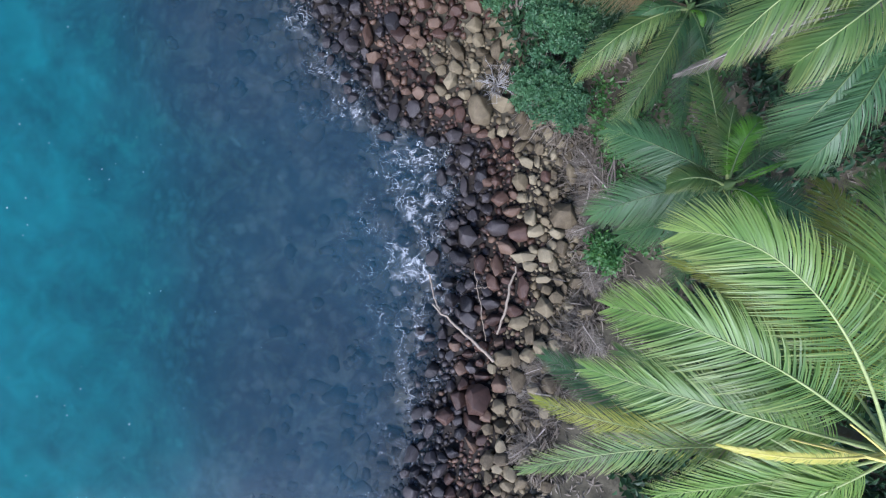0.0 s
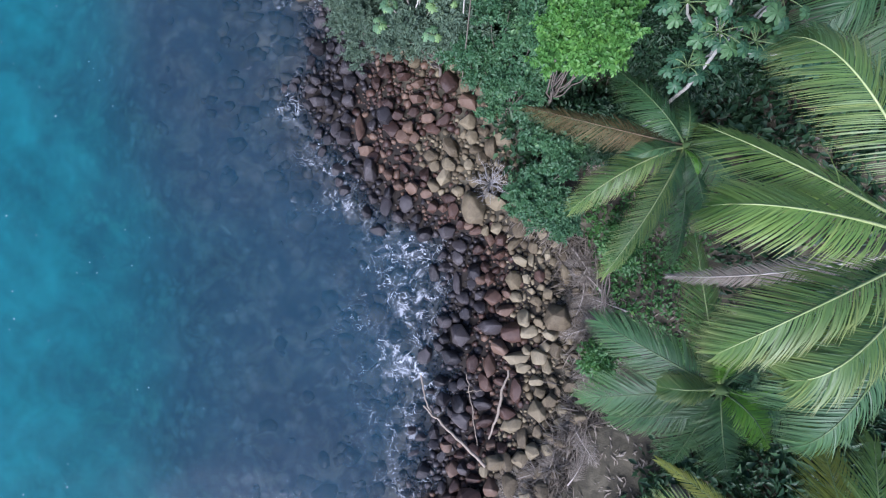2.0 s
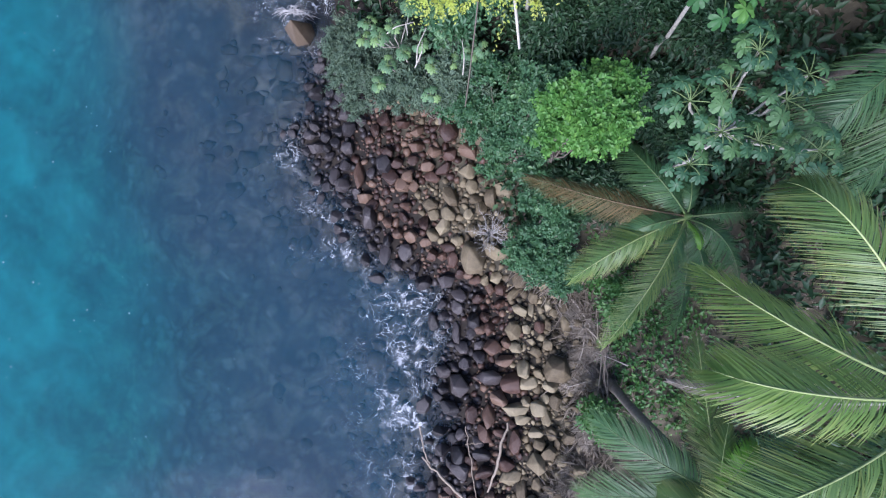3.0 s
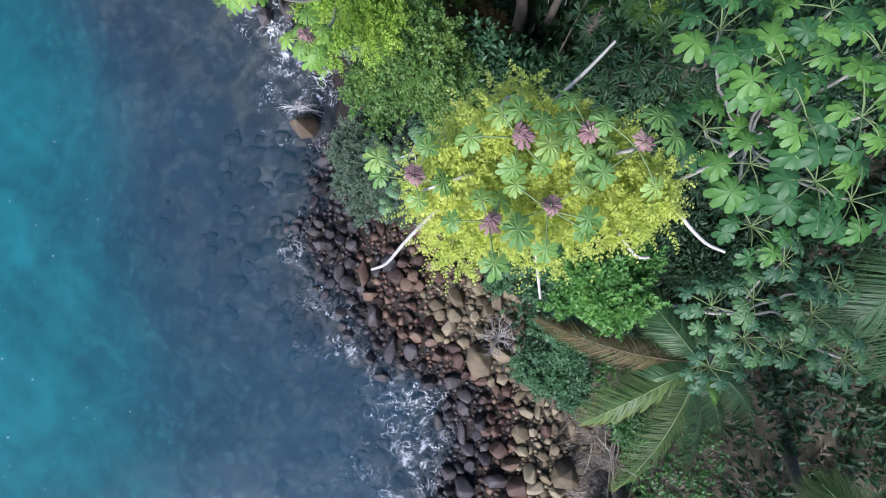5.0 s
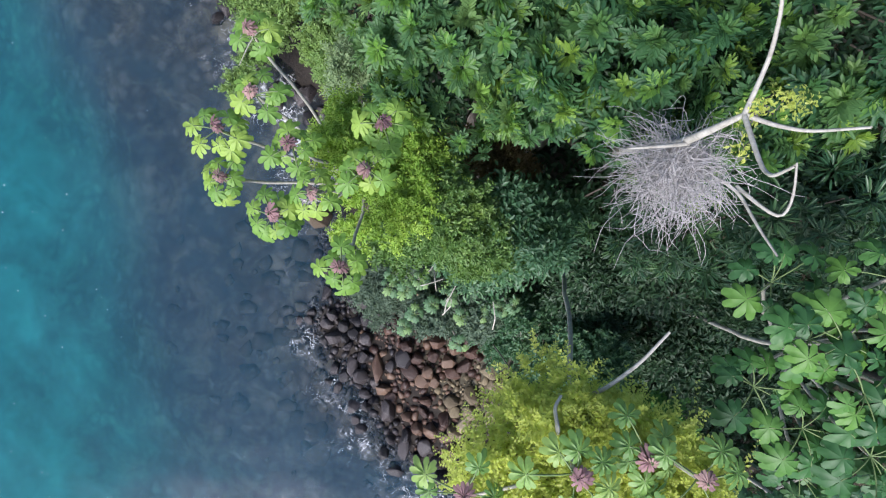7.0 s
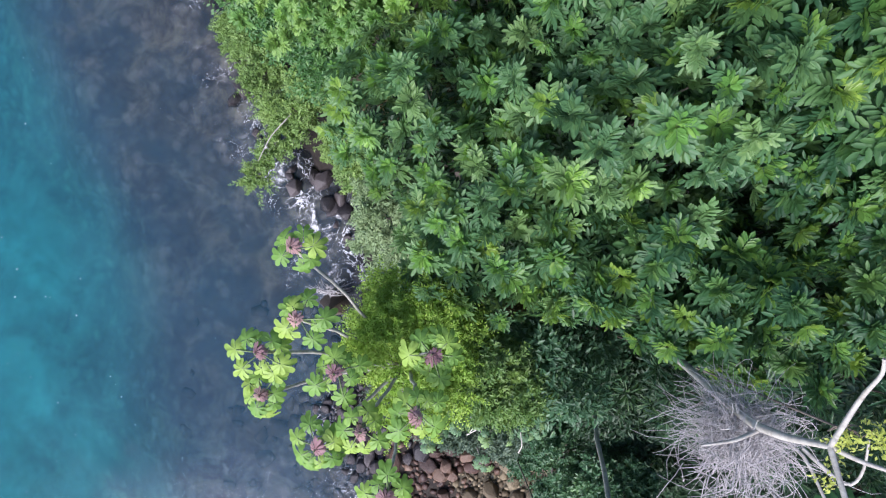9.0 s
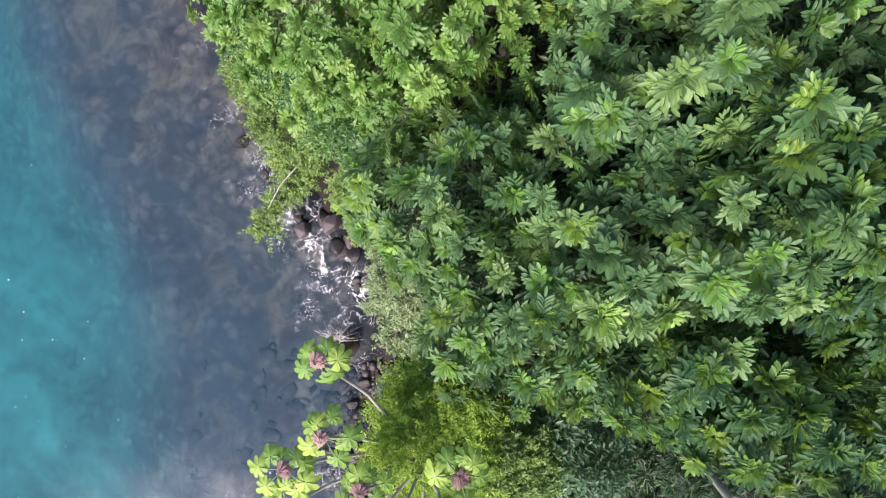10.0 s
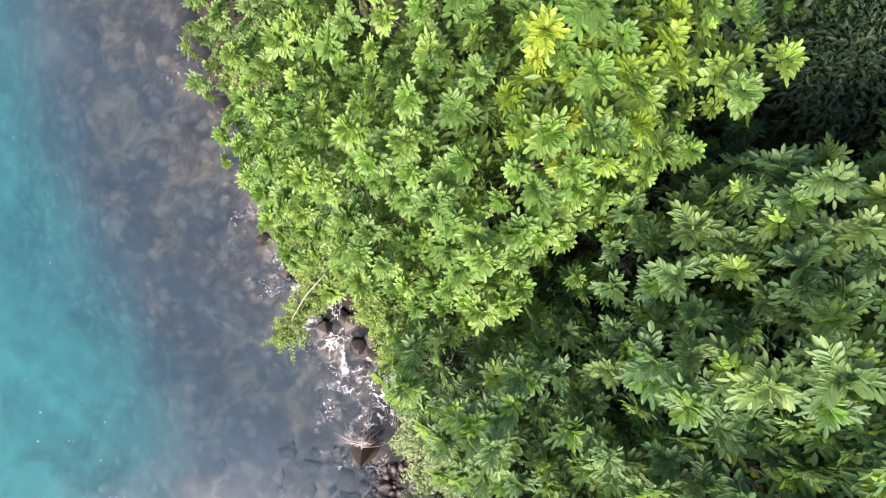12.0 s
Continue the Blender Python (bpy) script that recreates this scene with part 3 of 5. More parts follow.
# x, y, width, height as seen from above, turn in degrees
BOULDERS = [
    [(-1.09,9.87,0.48,0.43,0), (0.41,9.55,0.64,0.75,0), (0.91,9.44,0.43,0.53,0), (-0.65,9.16,0.48,0.43,0), (-0.74,8.67,0.4,0.37,0), (-0.28,8.54,0.48,0.48,0), (-0.12,8.15,0.58,0.37,0), (-0.88,8.18,0.43,0.43,0), (1.74,8.35,0.69,0.43,30), (1.13,7.81,0.37,0.48,0), (1.76,7.47,0.42,0.64,0), (-2.17,6.83,0.48,0.79,0), (-0.77,6.29,0.51,0.55,0), (-0.37,6.69,0.4,0.53,0), (-0.07,6.3,0.44,0.47,0), (0.42,5.89,0.53,0.32,0)],
    [(1.9,5.77,0.79,0.68,-30), (2.58,5.75,0.29,0.37,0), (0.56,5.47,0.37,0.53,0), (0.37,4.83,0.53,0.58,0), (-1.63,5.65,0.42,0.74,0), (-1.94,4.9,0.63,0.58,0), (-0.04,3.46,0.4,0.63,0), (0.74,3.14,0.31,0.78,0), (1.58,3.65,0.37,0.37,0), (2.52,3.23,0.47,0.63,0), (2.58,4.45,0.26,0.63,-40), (2.78,3.87,0.63,0.31,-30), (3.42,4.8,0.37,0.52,0), (3.1,3.92,0.26,0.47,0), (4.14,3.45,0.42,0.84,0), (-1.61,8.94,0.48,0.43,0)],
    [(-2.34,7.53,0.53,0.53,0), (-2.51,8.23,0.37,0.96,0), (-2.9,9.76,0.48,0.48,0), (-3.96,9.2,0.53,0.48,0), (-3.36,8.23,0.37,0.69,0), (-3.62,7.95,0.37,0.53,0), (1.21,5.55,0.84,1.05,0), (-2.89,9.15,0.48,0.43,0), (0.73,1.51,0.83,0.68,-40), (1.77,1.72,0.73,0.57,0), (2.5,1.57,0.78,0.63,0), (3.92,2.04,0.94,0.84,0), (2.09,1.1,0.63,0.52,-20), (2.84,2.06,0.52,0.57,0), (2.25,2.27,0.63,0.42,30), (0.52,0.73,0.68,0.47,-20)],
    [(0.21,-0.1,0.52,0.57,0), (1.77,0.48,0.42,0.78,0), (1.2,0.52,0.42,0.62,0), (2.6,0.79,0.78,0.47,0), (2.81,0.46,0.57,0.36,0), (3.22,0.07,0.52,0.36,0), (3.56,0.53,0.36,0.52,0), (2.6,-0.24,0.41,0.83,0), (3.2,-0.86,0.57,0.72,0), (2.44,-1.37,0.62,0.46,20), (2.8,-1.73,0.36,0.67,0), (0.89,-1.27,0.77,0.52,-40), (1.56,-0.71,0.67,0.47,0), (0.79,-0.76,0.62,0.52,0), (2.29,-0.96,0.62,0.52,0), (2.23,-2.44,0.46,0.72,20)],
    [(1.3,-3.12,0.62,0.51,0), (0.6,-2.85,0.46,0.51,0), (1.1,-3.82,0.87,0.97,0), (0.5,-3.76,0.51,0.82,0), (2.38,-3.19,0.56,0.72,0), (1.79,-3.3,0.51,0.62,0), (2.22,-3.8,0.51,0.41,0), (1.81,-4.0,0.51,0.51,0), (2.27,-4.3,0.46,0.61,0), (1.87,-2.49,0.62,0.62,0), (3.26,-2.79,0.36,0.51,0), (4.31,-0.08,0.52,0.41,0), (3.74,0.07,0.36,0.52,0), (1.46,2.35,0.42,0.42,0), (0.11,1.09,0.42,0.42,0), (0.31,1.87,0.52,0.42,0)],
]
rng = np.random.default_rng(7)
rocks = [row for rows in BOULDERS for row in rows]
taken = np.array([(x, y, (w + h) / 4) for x, y, w, h, a in rocks])
fill = []
for lo, hi, tries in ((0.38, 0.58, 350), (0.26, 0.40, 2600), (0.17, 0.27, 9000), (0.08, 0.17, 17000)):
    for k in range(tries):
        y = rng.uniform(-9, 12.6)
        x0, x1 = float(shore_x(y)), float(edge_x(y))
        x = rng.uniform(x0 - 0.9, x1 + 0.5) if rng.random() < 0.7 else rng.uniform((x0 + x1) / 2, x1 + 0.4)
        s = rng.uniform(lo, hi)
        if x < x0 - 0.2 and rng.random() < 0.55:
            continue
        near = (taken[:, 0] - x) ** 2 + (taken[:, 1] - y) ** 2
        if (near < (0.76 * (taken[:, 2] + s / 2)) ** 2).any():
            continue
        taken = np.vstack([taken, (x, y, s / 2)])
        w = s * rng.uniform(0.82, 1.2)
        fill.append((x, y, w, s * s / w, rng.uniform(0, 180)))
fill.sort(key=lambda q: -q[2] * q[3])


def stone_kind(x, y):
    d = x - float(shore_x(y)) + rng.normal(0, 0.35)
    share = d / max(1.0, float(edge_x(y) - shore_x(y)))
    if d < 1.0 + 0.8 * max(0.0, min(1.0, (y - 7.5) / 1.5)) or y > 11.4:
        return 0
    return 1 if share < (0.55 if y < 8 else 0.88) else 2


LOOKS = [(ROCK_WET, "dark wet boulder at the water's edge"), (ROCK_RED, "reddish-brown rounded boulder on the stony shore"), (ROCK_TAN, "tan weathered boulder on the upper shore")]
SHAPES = [[], [], []]
for kind_i, (mat, _) in enumerate(LOOKS):
    for me in STONES:
        me = me.copy()
        me.materials.append(mat)
        SHAPES[kind_i].append(me)
for i, (x, y, w, h, a) in enumerate(rocks + fill[:300]):
    k = stone_kind(x, y)
    ob = new("boulder", SHAPES[k][i % len(STONES)])
    tall = min(w, h) * rng.uniform(0.46, 0.64)
    ob.matrix_world = pose(x, y, float(ground_z(x, y)) + tall * 0.62, rng.uniform(-20, 20), rng.uniform(-20, 20), a) @ Matrix.Diagonal((w * 0.57, h * 0.57, tall, 1))
    tagged(ob, LOOKS[k][1], "boulder", "shore boulders")
pieces, index = [], []
for i, (x, y, w, h, a) in enumerate(fill[300:]):
    v, f = SMALL[i % 8]
    c, s = math.cos(a), math.sin(a)
    q = v * [w * 0.55, h * 0.55, min(w, h) * 0.42]
    q = np.stack([q[:, 0] * c - q[:, 1] * s, q[:, 0] * s + q[:, 1] * c, q[:, 2]], axis=1) + [x, y, float(ground_z(x, y)) + min(w, h) * 0.05]
    pieces.append((q, f))
    index += [stone_kind(x, y)] * len(f)
v, f = join(pieces)
tagged(new("shore_stones", mesh_from("shore_stones", v, f, [ROCK_WET, ROCK_RED, ROCK_TAN], False, index=index)), "small brown and grey stones between the boulders", "stones", kind="stuff")
pieces = []
for i in range(380):
    y = rng.uniform(-9, 13)
    x = float(shore_x(y)) - 0.7 - min(5.0, rng.exponential(1.5))
    v, f = SMALL[i % 8]
    w = rng.uniform(0.15, 0.5) * rng.uniform(0.5, 1)
    pieces.append((v * [w * rng.uniform(0.7, 1.3), w, w * 0.3] + [x, y, float(ground_z(x, y)) + 0.02], f))
v, f = join(pieces)
tagged(new("submerged_stones", mesh_from("submerged_stones", v, f, ROCK_SEA, True)), "pale rounded stones lying under the shallow water", "stones", kind="stuff")


# ---- palms ----
def frond(parent, base, tip, lift, mats, seed, leaf=0.62, pairs=110, hang=0.42, vee=0.30, bare=0.16, name="frond", label="", via=None, twist=0.0):
    """A feather leaf: a tapering rib in a bow from base to tip, with two rows of narrow leaflets; twist rolls it about its rib."""
    rng = np.random.default_rng(seed)
    base, tip = np.array(base, dtype=float), np.array(tip, dtype=float)
    tip = base + (tip - base) * (0.93 if via is None else 0.97)
    ctrl = base * 0.52 + tip * 0.48 + [0, 0, lift] + np.cross(unit(tip - base), [0, 0, 1.0]) * rng.uniform(-0.28, 0.28)
    if via is not None:
        ctrl = 2 * np.array(via, dtype=float) - (base + tip) / 2
    u = np.linspace(0, 1, 26)[:, None]
    rib = (1 - u) ** 2 * base + 2 * u * (1 - u) * ctrl + u ** 2 * tip
    size = np.linalg.norm(tip - base)
    radius = np.interp(u[:, 0], [0, 0.12, 0.4, 1], [0.034, 0.022, 0.012, 0.003])
    v, f = tube(rib, radius, 6)
    k = np.tile(np.linspace(bare, 0.995, pairs), 2) + rng.normal(0, 0.002, pairs * 2)
    k = np.clip(k, 0.05, 1)
    side = np.repeat([1.0, -1.0], pairs)
    p = np.stack([np.interp(k, u[:, 0], rib[:, i]) for i in range(3)], axis=1)
    t = unit(2 * (1 - k)[:, None] * (ctrl - base) + 2 * k[:, None] * (tip - ctrl))
    s = unit(np.cross(t, [0, 0, 1.0]))
    up = unit(np.cross(s, t))
    roll = radians(twist)
    s, up = s * math.cos(roll) + up * math.sin(roll), up * math.cos(roll) - s * math.sin(roll)
    s = s * side[:, None]
    along = np.interp(k, [bare, 0.5, 0.85, 1], [0.5, 0.9, 1.35, 2.6]) + rng.normal(0, 0.03, len(k))
    stray = np.where(rng.random(len(k)) < 0.12, rng.normal(0, 0.30, len(k)), rng.normal(0, 0.07, len(k)))
    d = unit(t * along[:, None] + s + up * (vee + stray)[:, None])
    L = 1.38 * leaf * np.interp(k, [bare, 0.28, 0.6, 0.85, 1], [0.55, 1.0, 1.0, 0.72, 0.36]) * rng.uniform(0.84, 1.08, len(k)) * min(1, size / 3.0 + 0.25)
    w = unit(np.cross(d, up) + rng.normal(0, 0.10, d.shape)) * (0.0098 * np.clip(L / 0.7, 0.6, 1.15))[:, None]
    tuft = np.repeat(rng.uniform(0.4, 1.6, len(k) // 4 + 1), 4)[:len(k)]
    fall = hang * (0.55 * tuft + 0.45 * rng.uniform(0.5, 1.5, len(k)))
    rows = []
    for a, wide in ((0, 0.55), (0.3, 1.0), (0.66, 0.85), (1.0, 0.10)):
        c = p + d * (L * a)[:, None] - np.outer(L * fall * a ** 2, [0, 0, 1.0])
        rows += [c + w * wide, c - w * wide]
    lv = np.stack(rows, axis=1).reshape(-1, 3)
    i = np.arange(len(k))[:, None] * 8
    lf = np.concatenate([i + [[0, 2, 3, 1]], i + [[2, 4, 5, 3]], i + [[4, 6, 7, 5]]], axis=1).reshape(-1, 4)
    ends = np.tile([0, 0, 0, 0, 0.3, 0.3, 1.0, 1.0], len(k)) * np.repeat(rng.uniform(0.2, 1.0, len(k)), 8)
    ob = part(name, mesh_from(name, lv, lf, mats[0], attrs=[("leaf_end", ends)]), parent, label)
    part("midrib", mesh_from("midrib", v, f, mats[1], True), ob, "pale stiff midrib")
    return ob


def palm(crown, foot, fronds, label, seed, mats, leaf=0.62, pairs=110, hang=0.42, vee=0.3, twist=0.0, bare=0.16):
    """fronds: tip x y z, a point half way along the rib x y z, and optionally other materials, a leaflet scale and a roll."""
    cx, cy, cz = crown
    fx, fy = foot
    fz = float(ground_z(fx, fy)) - 0.15
    tree = thing("palm_tree", label, "palm", "palms", (fx, fy, fz))
    off = np.array([fx, fy, fz])
    c = np.array(crown) - off
    v, f = tube(bend((0, 0, 0), c - [0, 0, 0.15], ((cx - fx) * 0.1, (cy - fy) * 0.1, 0), 14), np.interp(np.linspace(0, 1, 14), [0, 0.15, 1], [0.2, 0.13, 0.1]), 10)
    part("trunk", mesh_from("trunk", v, f, BARK, True), tree)
    v, f = tube(bend(c - [0, 0, 0.35], c + [0, 0, 0.25], (0, 0, 0), 5), [0.1, 0.14, 0.12, 0.07, 0.01], 9)
    part("crown_shaft", mesh_from("crown_shaft", v, f, RIB_DARK, True), tree)
    for i, row in enumerate(fronds):
        tip, via = np.array(row[:3]), np.array(row[3:6])
        out = unit(tip[:2] - np.array(crown)[:2])
        b = c + [out[0] * 0.08, out[1] * 0.08, 0.0]
        own = row[6] if len(row) > 6 else mats
        words = "yellowing leaf" if own[0] in (PALM_YELLOW, SPEAR_GOLD) else "withered brown leaf" if own[0] in (PALM_DRY, PALM_BROWN) else "bright young leaf" if own[0] == PALM_YOUNG else ""
        frond(tree, b, tip - off, 0, own, seed * 50 + i, leaf * (row[7] if len(row) > 7 else 1), pairs, hang, vee, bare, label=words, via=via - off, twist=row[8] if len(row) > 8 else twist)
    return tree


GREEN, DEEP, GOLD, DEAD, RUST, GLOW = (PALM, RIB), (PALM_DARK, RIB_DARK), (PALM_YELLOW, RIB), (PALM_DRY, RIB_DRY), (PALM_BROWN, RIB_BROWN), (SPEAR_GOLD, STALK)
HALF, FRESH = (PALM_MID, RIB), (PALM_YOUNG, RIB_DARK)
palm((5.76, 6.35, 5.5), (6.3, 6.5), [
    (2.07, 7.28, 5.4, 3.85, 6.65, 5.9, RUST, 0.8), (4.22, 8.33, 5.2, 4.97, 7.14, 5.9, DEEP, 1.0), (3.14, 4.87, 5.2, 4.27, 5.69, 5.9, HALF, 0.9, -15), (3.93, 3.27, 5.0, 4.79, 4.78, 5.8, HALF, 0.8), (5.86, 3.6, 4.5, 5.79, 4.9, 5.3, DEEP, 0.7),
    (5.05, 4.17, 4.8, 5.22, 5.29, 5.7, DEEP, 0.8), (7.1, 4.75, 5.2, 6.39, 5.76, 5.9, DEEP, 0.9), (7.6, 6.5, 5.2, 6.64, 6.42, 5.8, DEEP, 0.7), (5.71, 5.57, 6.2, 5.72, 5.93, 6.1, FRESH, 0.35), (4.21, 5.83, 5.3, 4.75, 6.11, 5.9, DEEP, 0.9),
    (6.56, 4.4, 4.8, 6.04, 5.33, 5.6, DEEP, 0.8), (5.9, 7.82, 5.2, 5.73, 7.0, 5.8, DEEP, 0.8)],
    "low green coconut palm with one dying brown frond", 1, DEEP, 0.48, 150, 0.8, -0.05, bare=0.07)
palm((4.68, 1.57, 8.75), (5.5, 1.7), [
    (2.79, 2.64, 8.4, 3.73, 2.07, 8.9, DEEP, 1.0, 20), (2.66, 1.17, 7.8, 3.62, 1.45, 8.6, DEEP, 1.0, 14), (3.23, 0.82, 7.6, 3.98, 1.09, 8.4, DEEP, 0.95, -14), (4.51, 4.07, 8.4, 4.45, 2.66, 8.9, HALF, 0.75), (4.95, 2.51, 9.3, 4.64, 2.12, 9.3, FRESH, 0.9), (5.22, 1.81, 9.5, 4.76, 1.62, 9.5, FRESH, 0.2),
    (5.55, 0.56, 8.6, 4.99, 1.21, 9.1, FRESH, 0.95), (5.21, -0.18, 8.0, 4.74, 0.75, 8.7), (4.35, -0.17, 7.5, 4.4, 0.87, 8.5), (7.0, 0.75, 7.9, 5.78, 1.21, 8.7), (4.64, 2.81, 9.1, 4.46, 2.17, 9.2, HALF, 0.9), (3.67, 1.58, 8.6, 3.99, 1.62, 9.1, HALF, 0.9, -14), (6.4, 2.7, 8.2, 5.48, 2.22, 8.8, DEEP, 0.8)],
    "coconut palm with a broad crown of blue-green fronds", 2, DEEP, 0.48, 150, 0.45, 0.05, bare=0.07)
tall = palm((5.25, -2.02, 11.0), (7.0, -2.6), [
    (2.74, 0.65, 11.0, 3.8, -0.05, 11.75, GREEN, 1.05, 24), (2.17, -0.31, 10.1, 3.39, -0.79, 11.3, GREEN, 1.05, 22), (1.97, -1.24, 9.6, 3.51, -1.59, 10.7, GREEN, 0.95, 22), (1.95, -1.47, 6.6, 3.73, -2.18, 8.6, DEEP, 1.1), (1.69, -2.32, 6.8, 3.55, -2.44, 8.8, GOLD, 0.75), (1.2, -3.22, 8.2, 3.2, -2.4, 9.6, HALF, 0.85),
    (2.53, -2.5, 8.6, 3.95, -2.24, 10.0, DEAD, 0.4), (3.04, -1.85, 11.2, 3.91, -1.93, 11.4, GLOW, 0.15), (3.75, 0.42, 8.4, 4.9, -0.62, 9.8, GOLD, 0.45), (2.94, -3.07, 9.6, 4.04, -2.38, 10.8, GREEN, 0.9), (5.16, 1.44, 10.2, 4.93, -0.02, 11.1, GOLD, 0.8), (5.42, 1.49, 10.8, 4.81, -0.14, 11.6, GREEN, 0.9),
    (3.47, -3.6, 9.8, 4.3, -2.65, 10.8), (4.6, -0.3, 8.6, 5.0, -1.2, 9.9, HALF, 0.9), (3.0, -1.2, 8.0, 4.1, -1.7, 9.6, HALF, 0.9), (7.4, 0.6, 9.6, 6.3, -0.9, 11.0), (8.4, -1.6, 9.8, 6.8, -1.9, 11.2), (7.6, -4.2, 9.6, 6.5, -3.2, 11.0), (4.9, -5.2, 9.4, 5.2, -3.7, 10.9)],
    "tall coconut palm with long bright green fronds over the shore", 3, GREEN, 0.52, 170, 0.36, 0.24, 16)
for end in ((4.6, -1.62, 11.2), (3.95, -1.80, 11.15), (4.25, -1.83, 11.2)):
    v, f = tube(bend(Vector((5.2, -2.1, 11.1)) - tall.location, Vector(end) - tall.location, (0, 0, 0.04), 7), np.linspace(0.016, 0.011, 7), 7)
    part("flower_stalk", mesh_from("flower_stalk", v, f, STALK, True), tall, "bright yellow flower stalk")
palm((5.67, 3.71, 11.5), (9.6, 3.5), [
    (3.06, 5.13, 11.3, 3.92, 4.38, 12.0, GREEN, 0.9, -22), (2.88, 4.07, 11.9, 3.67, 3.94, 12.4, GREEN, 0.95, -24), (3.06, 2.49, 11.6, 3.9, 3.12, 12.2, HALF, 0.95, -24), (3.7, 2.26, 11.7, 4.16, 2.64, 12.2, HALF, 0.85, -22), (4.28, 1.65, 10.6, 4.57, 2.26, 11.4, DEEP, 0.9, -15), (4.03, 6.1, 11.4, 4.45, 5.32, 12.0, HALF, 0.9, 18),
    (4.28, 1.32, 11.0, 4.76, 2.1, 11.5, DEEP, 0.8, -15), (3.75, 3.35, 8.8, 4.6, 3.4, 10.3, DEAD, 0.4), (6.6, 6.4, 10.6, 6.2, 5.2, 11.7), (7.8, 5.2, 10.9, 6.8, 4.6, 11.8), (8.2, 3.4, 10.8, 7.0, 3.6, 11.8), (7.3, 1.6, 10.8, 6.6, 2.5, 11.7)],
    "tall coconut palm with yellow-green fronds", 4, HALF, 0.44, 150, 0.45, -0.22)
palm((8.4, 9.2, 8.4), (8.8, 9.4), [
    (6.2, 7.2, 8.2, 7.2, 8.1, 9.0), (7.6, 6.4, 7.8, 8.0, 7.8, 8.8), (8.6, 11.8, 8.2, 8.5, 10.5, 9.0), (10.8, 9.0, 8.0, 9.6, 9.1, 8.9), (10, 7, 7.8, 9.3, 8.1, 8.8)],
    "dark green coconut palm up the slope", 5, DEEP, 0.6, 96, 0.8, 0.15)


# ---- trumpet trees ----
def trumpet_leaf(name, lobes, reach, stalk, mat, seed, cut=0.42):
    """A stalk that rises outwards, and at its end a round blade of lobes like an umbrella."""
    rng = np.random.default_rng(seed)
    end = np.array([0, stalk * 0.92, stalk * 0.28])
    tv, tf = tube(bend((0, 0, 0), end, (0, 0, 0.04), 5), 0.009, 4)
    tilt = Matrix.Rotation(radians(rng.uniform(-22, -4)), 3, "X")
    verts, tris = [tuple(end)], []
    step = 2 * math.pi / lobes
    for i in range(lobes):
        a0 = i * step + rng.normal(0, 0.09)
        R = reach * (0.82 + 0.18 * math.cos(a0 - math.pi / 2)) * rng.uniform(0.80, 1.10)
        dip = rng.normal(0, 0.1) * R
        ring = ((-0.5, cut, 0.028), (-0.43, 0.74, -0.015), (-0.22, 0.96, -0.05), (0.0, 1.0, -0.045), (0.22, 0.96, -0.05), (0.43, 0.74, -0.015), (0.5, cut, 0.028))
        mid = len(verts)
        q = Vector((R * 0.62 * math.cos(a0), R * 0.62 * math.sin(a0), -0.06 * R))
        verts.append(tuple(np.array(tilt @ q) + end))
        for da, rr, zz in ring:
            a = a0 + da * step
            q = Vector((R * rr * math.cos(a), R * rr * math.sin(a), R * (3.2 * zz - 0.14 * rr * rr) + dip * rr * rr))
            verts.append(tuple(np.array(tilt @ q) + end))
        for j in range(6):
            tris.append((mid, mid + 1 + j, mid + 2 + j))
        tris += [(0, mid + 1, mid), (0, mid, mid + 7)]
    v = np.concatenate([np.array(verts), tv])
    quads = tf + len(verts)
    tris = np.array(tris)
    allt = np.concatenate([tris, quads[:, [0, 1, 2]], quads[:, [0, 2, 3]]])
    index = [0] * len(tris) + [1] * (2 * len(quads))
    return mesh_from(name, v, allt, [mat, PETIOLE], False, index=index)


BRIGHT_LEAVES = [trumpet_leaf("leaf", n, r, s, CECR, 300 + i, 0.60) for i, (n, r, s) in enumerate(((9, 0.20, 0.20), (10, 0.21, 0.26), (9, 0.18, 0.31), (8, 0.19, 0.24)))]
STAR_LEAVES = [trumpet_leaf("leaf", n, r, s, CECR_STAR, 310 + i, 0.27) for i, (n, r, s) in enumerate(((10, 0.20, 0.26), (11, 0.22, 0.36), (10, 0.19, 0.44)))]
DARK_LEAVES = [trumpet_leaf("leaf", n, r, s, CECR_DARK, 320 + i, 0.62) for i, (n, r, s) in enumerate(((9, 0.25, 0.32), (9, 0.28, 0.44), (8, 0.21, 0.38), (9, 0.24, 0.54)))]
BLUE_LEAVES = [trumpet_leaf("leaf", n, r, s, CECR_BLUE, 330 + i, 0.66) for i, (n, r, s) in enumerate(((9, 0.19, 0.24), (9, 0.21, 0.34), (8, 0.17, 0.44)))]
PALE_LEAVES = [trumpet_leaf("leaf", n, r, s, CECR_PALE, 350 + i, 0.5) for i, (n, r, s) in enumerate(((8, 0.19, 0.14), (9, 0.21, 0.20), (8, 0.17, 0.26)))]
WITHERED = [trumpet_leaf("withered_leaf", 13, 0.15, 0.04, CECR_DEAD, 340 + i, 0.08) for i in range(3)]


